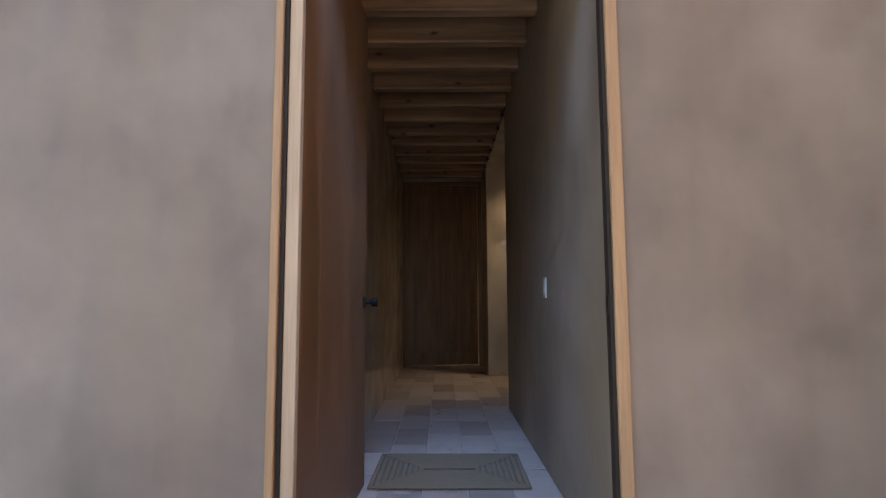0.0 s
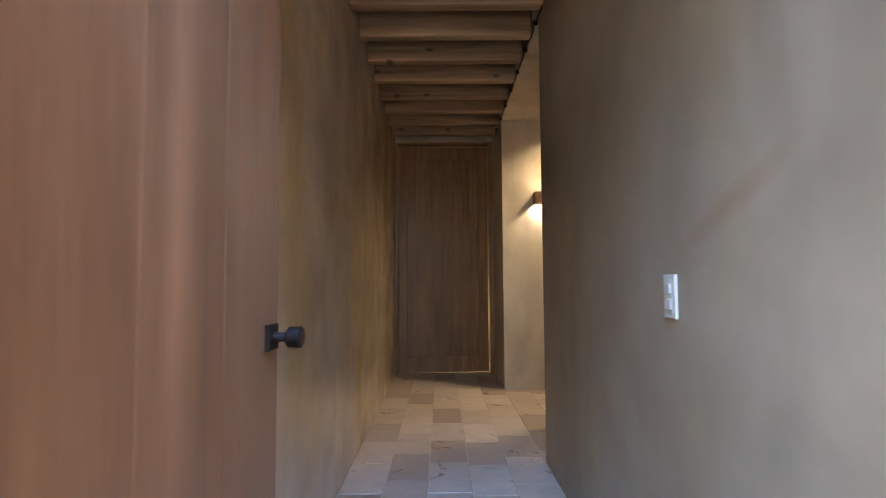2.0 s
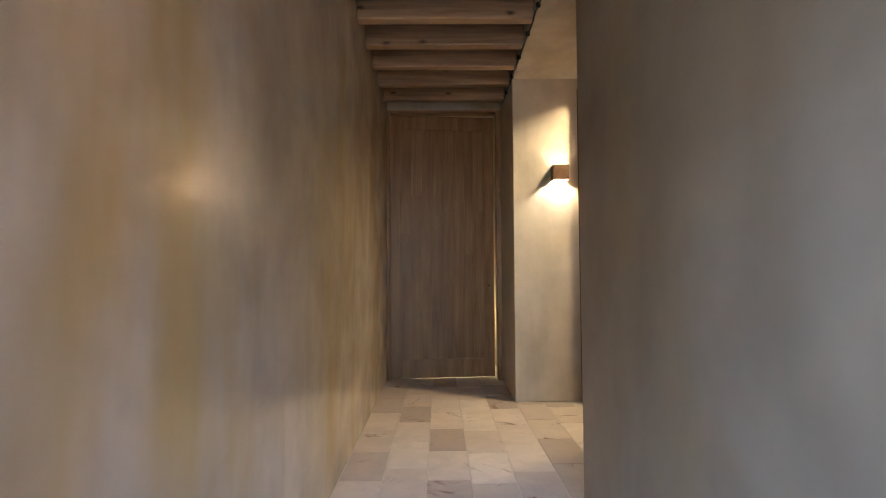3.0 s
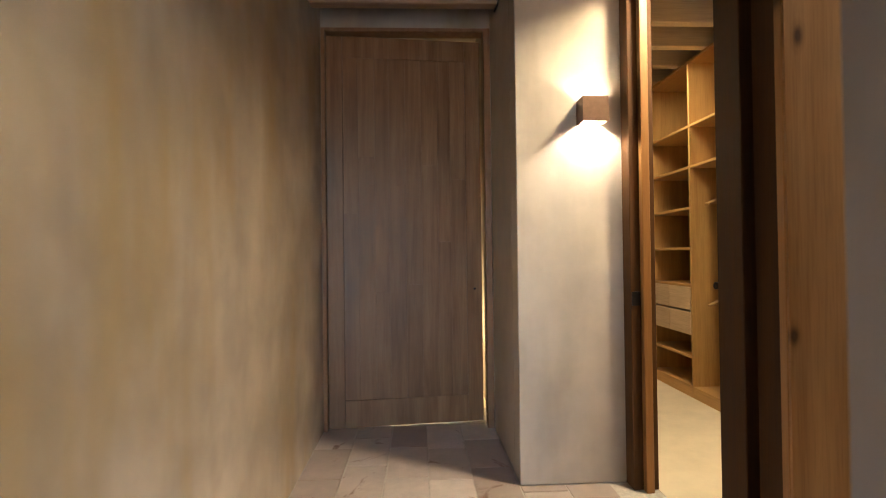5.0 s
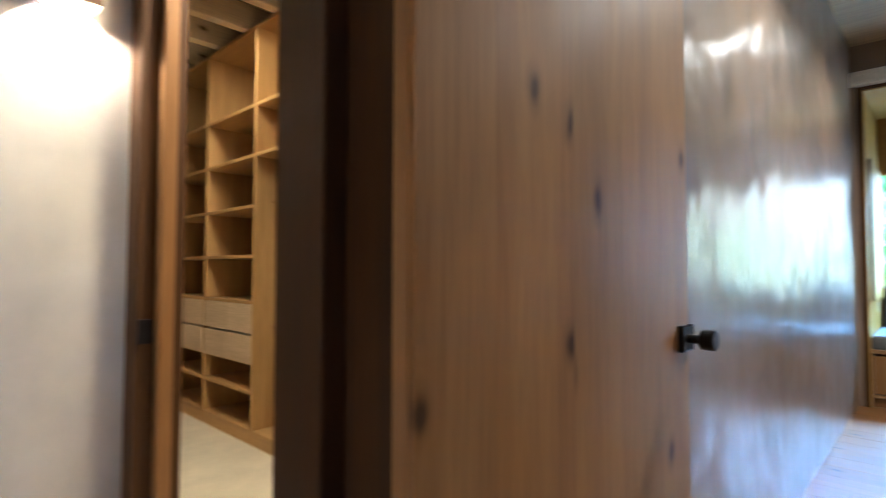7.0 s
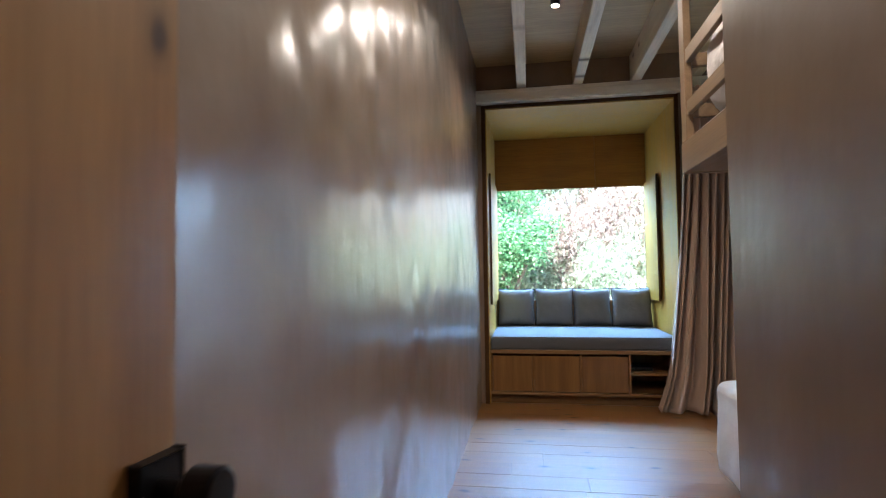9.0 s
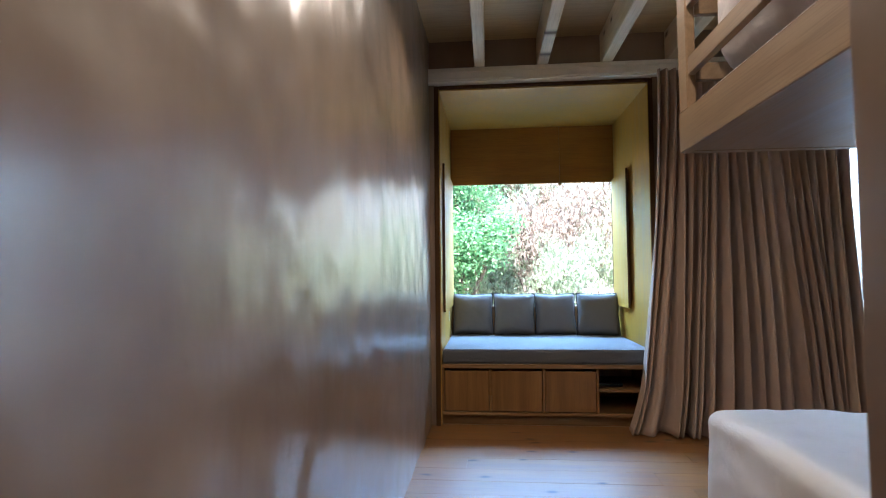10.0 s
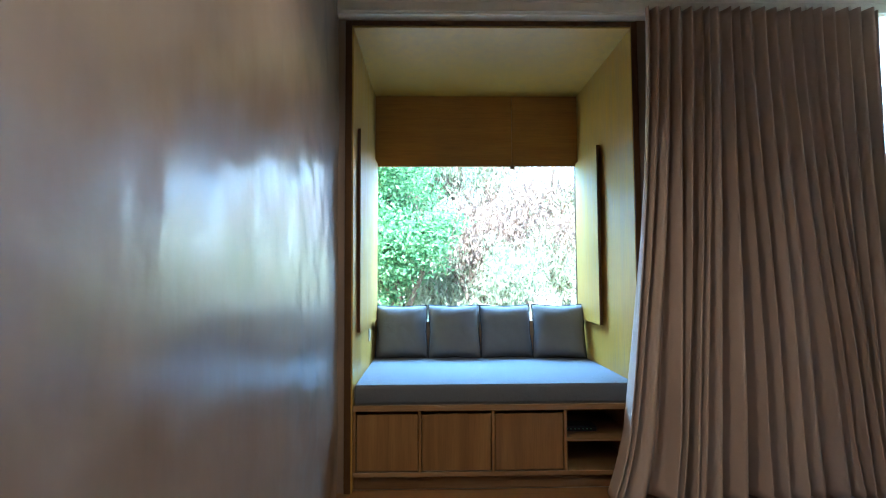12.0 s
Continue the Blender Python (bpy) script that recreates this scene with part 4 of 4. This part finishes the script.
spot = thing("ceiling_spot", (5.5, 6.13, 2.87), "small black cylinder ceiling spotlight, lit", "spotlight", "bedroom ceiling spotlights")
part("body", rod(bmesh.new(), (0, 0, 0.0), (0, 0, 0.22), 0.03, 0.03, 24), M_BLACK, spot)
part("lens", rod(bmesh.new(), (0, 0, -0.003), (0, 0, 0.001), 0.022, 0.022, 20), M_BULB, spot, "glowing lens")
# Bodies for the two unseen spots added to brighten the passage.
for spot_x in (3.9, 2.3):
    copy_thing(spot, pose(spot_x, 6.13, 2.87))

# ---- outdoors ----
structure("ground", "dry earth ground round the house", M_GROUND, (-400, 400, -400, 400, -0.6, -0.25), category="ground")
# Unseen paving; its grey is set to cool the light reflected onto the entry.
structure("pavement_entry", "unseen paving before the front door, grey to cool its bounce light", M_PAVE, (-4.5, 6.0, -3.5, 2.72, -0.25, 0.0), category="pavement")


def tree(place, height, crown, leaf_mat, seed, leaves=5200, droop=0.0, leaf=0.09, name="tree", label="leafy green tree in full sun"):
    rng = random.Random(seed)
    t = thing(name, place, label, "tree", "trees outside")
    bm = bmesh.new()
    tips = []

    def limb(a, d, length, r, depth):
        b = a + d * length
        rod(bm, a, b, r, r * 0.62, 7)
        if depth == 0:
            tips.append((a, b))
            return
        for _ in range(3 if depth > 1 else 4):
            nd = (d + Vector((rng.uniform(-1, 1), rng.uniform(-1, 1), rng.uniform(-0.3, 0.75))) * 0.85).normalized()
            limb(a + (b - a) * rng.uniform(0.55, 1.0), nd, length * rng.uniform(0.6, 0.8), r * 0.55, depth - 1)
        if depth < 3:
            tips.append((a, b))

    limb(Vector((0, 0, -0.3)), Vector((rng.uniform(-0.1, 0.1), rng.uniform(-0.1, 0.1), 1)).normalized(), height * 0.33, height * 0.026, 3)
    part("trunk", bm, M_BARK, t)
    leaves, leaf = int(leaves * 1.9), leaf * 0.7
    g = np.random.RandomState(seed)
    centres = []
    for a, b in tips:
        for _ in range(3):
            centres.append(a + (b - a) * rng.uniform(0.3, 1.15) + Vector((rng.gauss(0, 0.16), rng.gauss(0, 0.16), rng.gauss(0, 0.14))) * crown)
    cs = np.array([list(c) for c in centres])
    pick = g.randint(0, len(cs), leaves)
    off = g.normal(0, 0.115 * crown, (leaves, 3))
    off[:, 2] -= droop * np.abs(g.normal(0, 0.35 * crown, leaves))
    c = cs[pick] + off
    u = g.normal(size=(leaves, 3))
    if droop:
        u[:, 2] -= 1.6
    u /= np.linalg.norm(u, axis=1)[:, None]
    w = np.cross(u, g.normal(size=(leaves, 3)))
    w /= np.linalg.norm(w, axis=1)[:, None]
    L = leaf * g.uniform(0.6, 1.5, leaves)[:, None]
    k = 0.22 if droop else 0.42
    verts = np.stack([c - u * L, c + w * L * k, c + u * L, c - w * L * k], axis=1).reshape(-1, 3)
    idx = np.arange(leaves * 4).reshape(-1, 4)
    me = bpy.data.meshes.new("crown")
    me.from_pydata(verts.tolist(), [], idx.tolist())
    me.materials.append(leaf_mat)
    ob = new("crown", me)
    ob.parent = t
    return t


M_GREEN = leaf_material("green_leaves", ((0.0, (0.07, 0.2, 0.08)), (0.5, (0.14, 0.31, 0.13)), (1.0, (0.27, 0.45, 0.22))))
M_PALE = leaf_material("pale_leaves", ((0.0, (0.18, 0.24, 0.14)), (0.5, (0.29, 0.35, 0.23)), (1.0, (0.43, 0.46, 0.35))))
M_DRY = leaf_material("dry_needles", ((0.0, (0.14, 0.1, 0.07)), (0.5, (0.29, 0.22, 0.175)), (1.0, (0.45, 0.38, 0.32))))
tree((13.0, 8.0, -0.25), 6.0, 1.5, M_GREEN, 1, 12000, 0.0, 0.055)
tree((12.4, 6.6, -0.25), 3.8, 1.1, M_GREEN, 2, 9000, 0.0, 0.05)
tree((14.0, 5.0, -0.25), 5.2, 1.4, M_DRY, 3, 12000, 0.8, 0.08, label="pine with dry drooping pinkish needles")
tree((12.8, 5.6, -0.25), 3.4, 1.0, M_PALE, 4, 9000, 0.5, 0.07, label="tree with pale sunlit drooping foliage")
tree((17.0, 8.6, -0.25), 7.5, 2.0, M_GREEN, 6, 12000, 0.0, 0.07)
tree((13.6, 3.3, -0.25), 3.8, 1.1, M_PALE, 12, 4500, 0.6, 0.07, label="tree with pale sunlit drooping foliage")
tree((16.5, 3.0, -0.25), 6.0, 1.7, M_PALE, 13, 5000, 0.6, 0.09, label="tree with pale sunlit drooping foliage")
tree((17.2, 4.9, -0.25), 8.5, 2.0, M_PALE, 14, 13000, 0.3, 0.08, label="tree with pale sunlit drooping foliage")
tree((19.0, 6.6, -0.25), 9.0, 2.6, M_PALE, 9, 12000, 0.2, 0.1, label="tree with pale sunlit drooping foliage")
tree((15.2, 4.3, -0.25), 5.6, 1.5, M_DRY, 10, 6000, 0.8, 0.08, label="pine with dry drooping pinkish needles")
tree((18.5, 7.4, -0.25), 10.0, 2.4, M_GREEN, 11, 12000, 0.0, 0.08)
tree((16.4, 6.6, -0.25), 6.0, 1.8, M_GREEN, 8, 10000, 0.0, 0.06)

# ---- floors and their pieces ----
structure("floor_corridor_bed", "grout bed of the clay tile floor", M_GROUT, (-0.2, 1.87, 2.72, 9.4, -0.2, -0.004), category="floor")
tiles = thing("floor_corridor", (0, 0, 0), "worn pale clay tile floor laid in staggered rows", "floor", "", "structure")
TW, TL = 0.236, 0.455


def tile_piece(size):
    return mesh_of("tile", block((-TW / 2 + 0.003, TW / 2 - 0.003, 0.003, size - 0.003, -0.02, 0.0), bevel=0.003), M_TILE)


whole_tile = tile_piece(TL)
rng = random.Random(5)
for i in range(7):
    x = TW * (i + 0.5) - 0.002
    start, stop = (2.93, 9.02) if i < 5 else (5.88, 7.995)
    y = start - rng.uniform(0, TL - 0.06)
    while y < stop - 0.03:
        a, b = max(y, start), min(y + TL, stop)
        ob = new("tile", whole_tile if b - a > TL - 1e-6 else tile_piece(b - a))
        ob.parent = tiles
        ob.matrix_basis = pose(x, a, rng.uniform(-0.0012, 0.0012), rng.uniform(-0.12, 0.12), rng.uniform(-0.12, 0.12), 0)
        y += TL
structure("floor_closet", "cream closet floor", M_CREAM, (1.87, 3.5, 6.9, 8.16, -0.2, 0.0), (1.42, 3.5, 8.16, 11.95, -0.2, 0.0), category="floor")
structure("floor_back_room", "plain floor behind the far door", M_CREAM, (-0.2, 1.3, 9.4, 10.5, -0.2, 0.0), category="floor")
structure("floor_bedroom_bed", "subfloor under the oak planks", M_GROUT, (1.87, 7.1, 2.1, 6.9, -0.2, -0.008), category="floor")
planks = thing("floor_bedroom", (0, 0, 0), "warm knotty oak plank floor with a satin finish", "floor", "", "structure")
PW = 0.19
lengths = [1.2, 1.6, 2.0]


def plank_piece(size):
    return mesh_of("plank", block((-PW / 2 + 0.0003, PW / 2 - 0.0003, 0.0003, size - 0.0003, -0.015, 0.0), bevel=0.0006), M_PLANK)


whole_plank = {size: plank_piece(size) for size in lengths}
x = 1.88 + PW / 2
while x < 6.99:
    low, high = (5.897, 6.79) if x < 3.38 else (2.102, 6.79)
    y = low - rng.uniform(0, 0.9)
    while y < high - 0.05:
        size = rng.choice(lengths)
        a, b = max(y, low), min(y + size, high)
        ob = new("plank", whole_plank[size] if b - a > size - 1e-6 else plank_piece(b - a))
        ob.parent = planks
        ob.matrix_basis = pose(x, a, rng.uniform(-0.0004, 0.0004))
        y += size
    x += PW
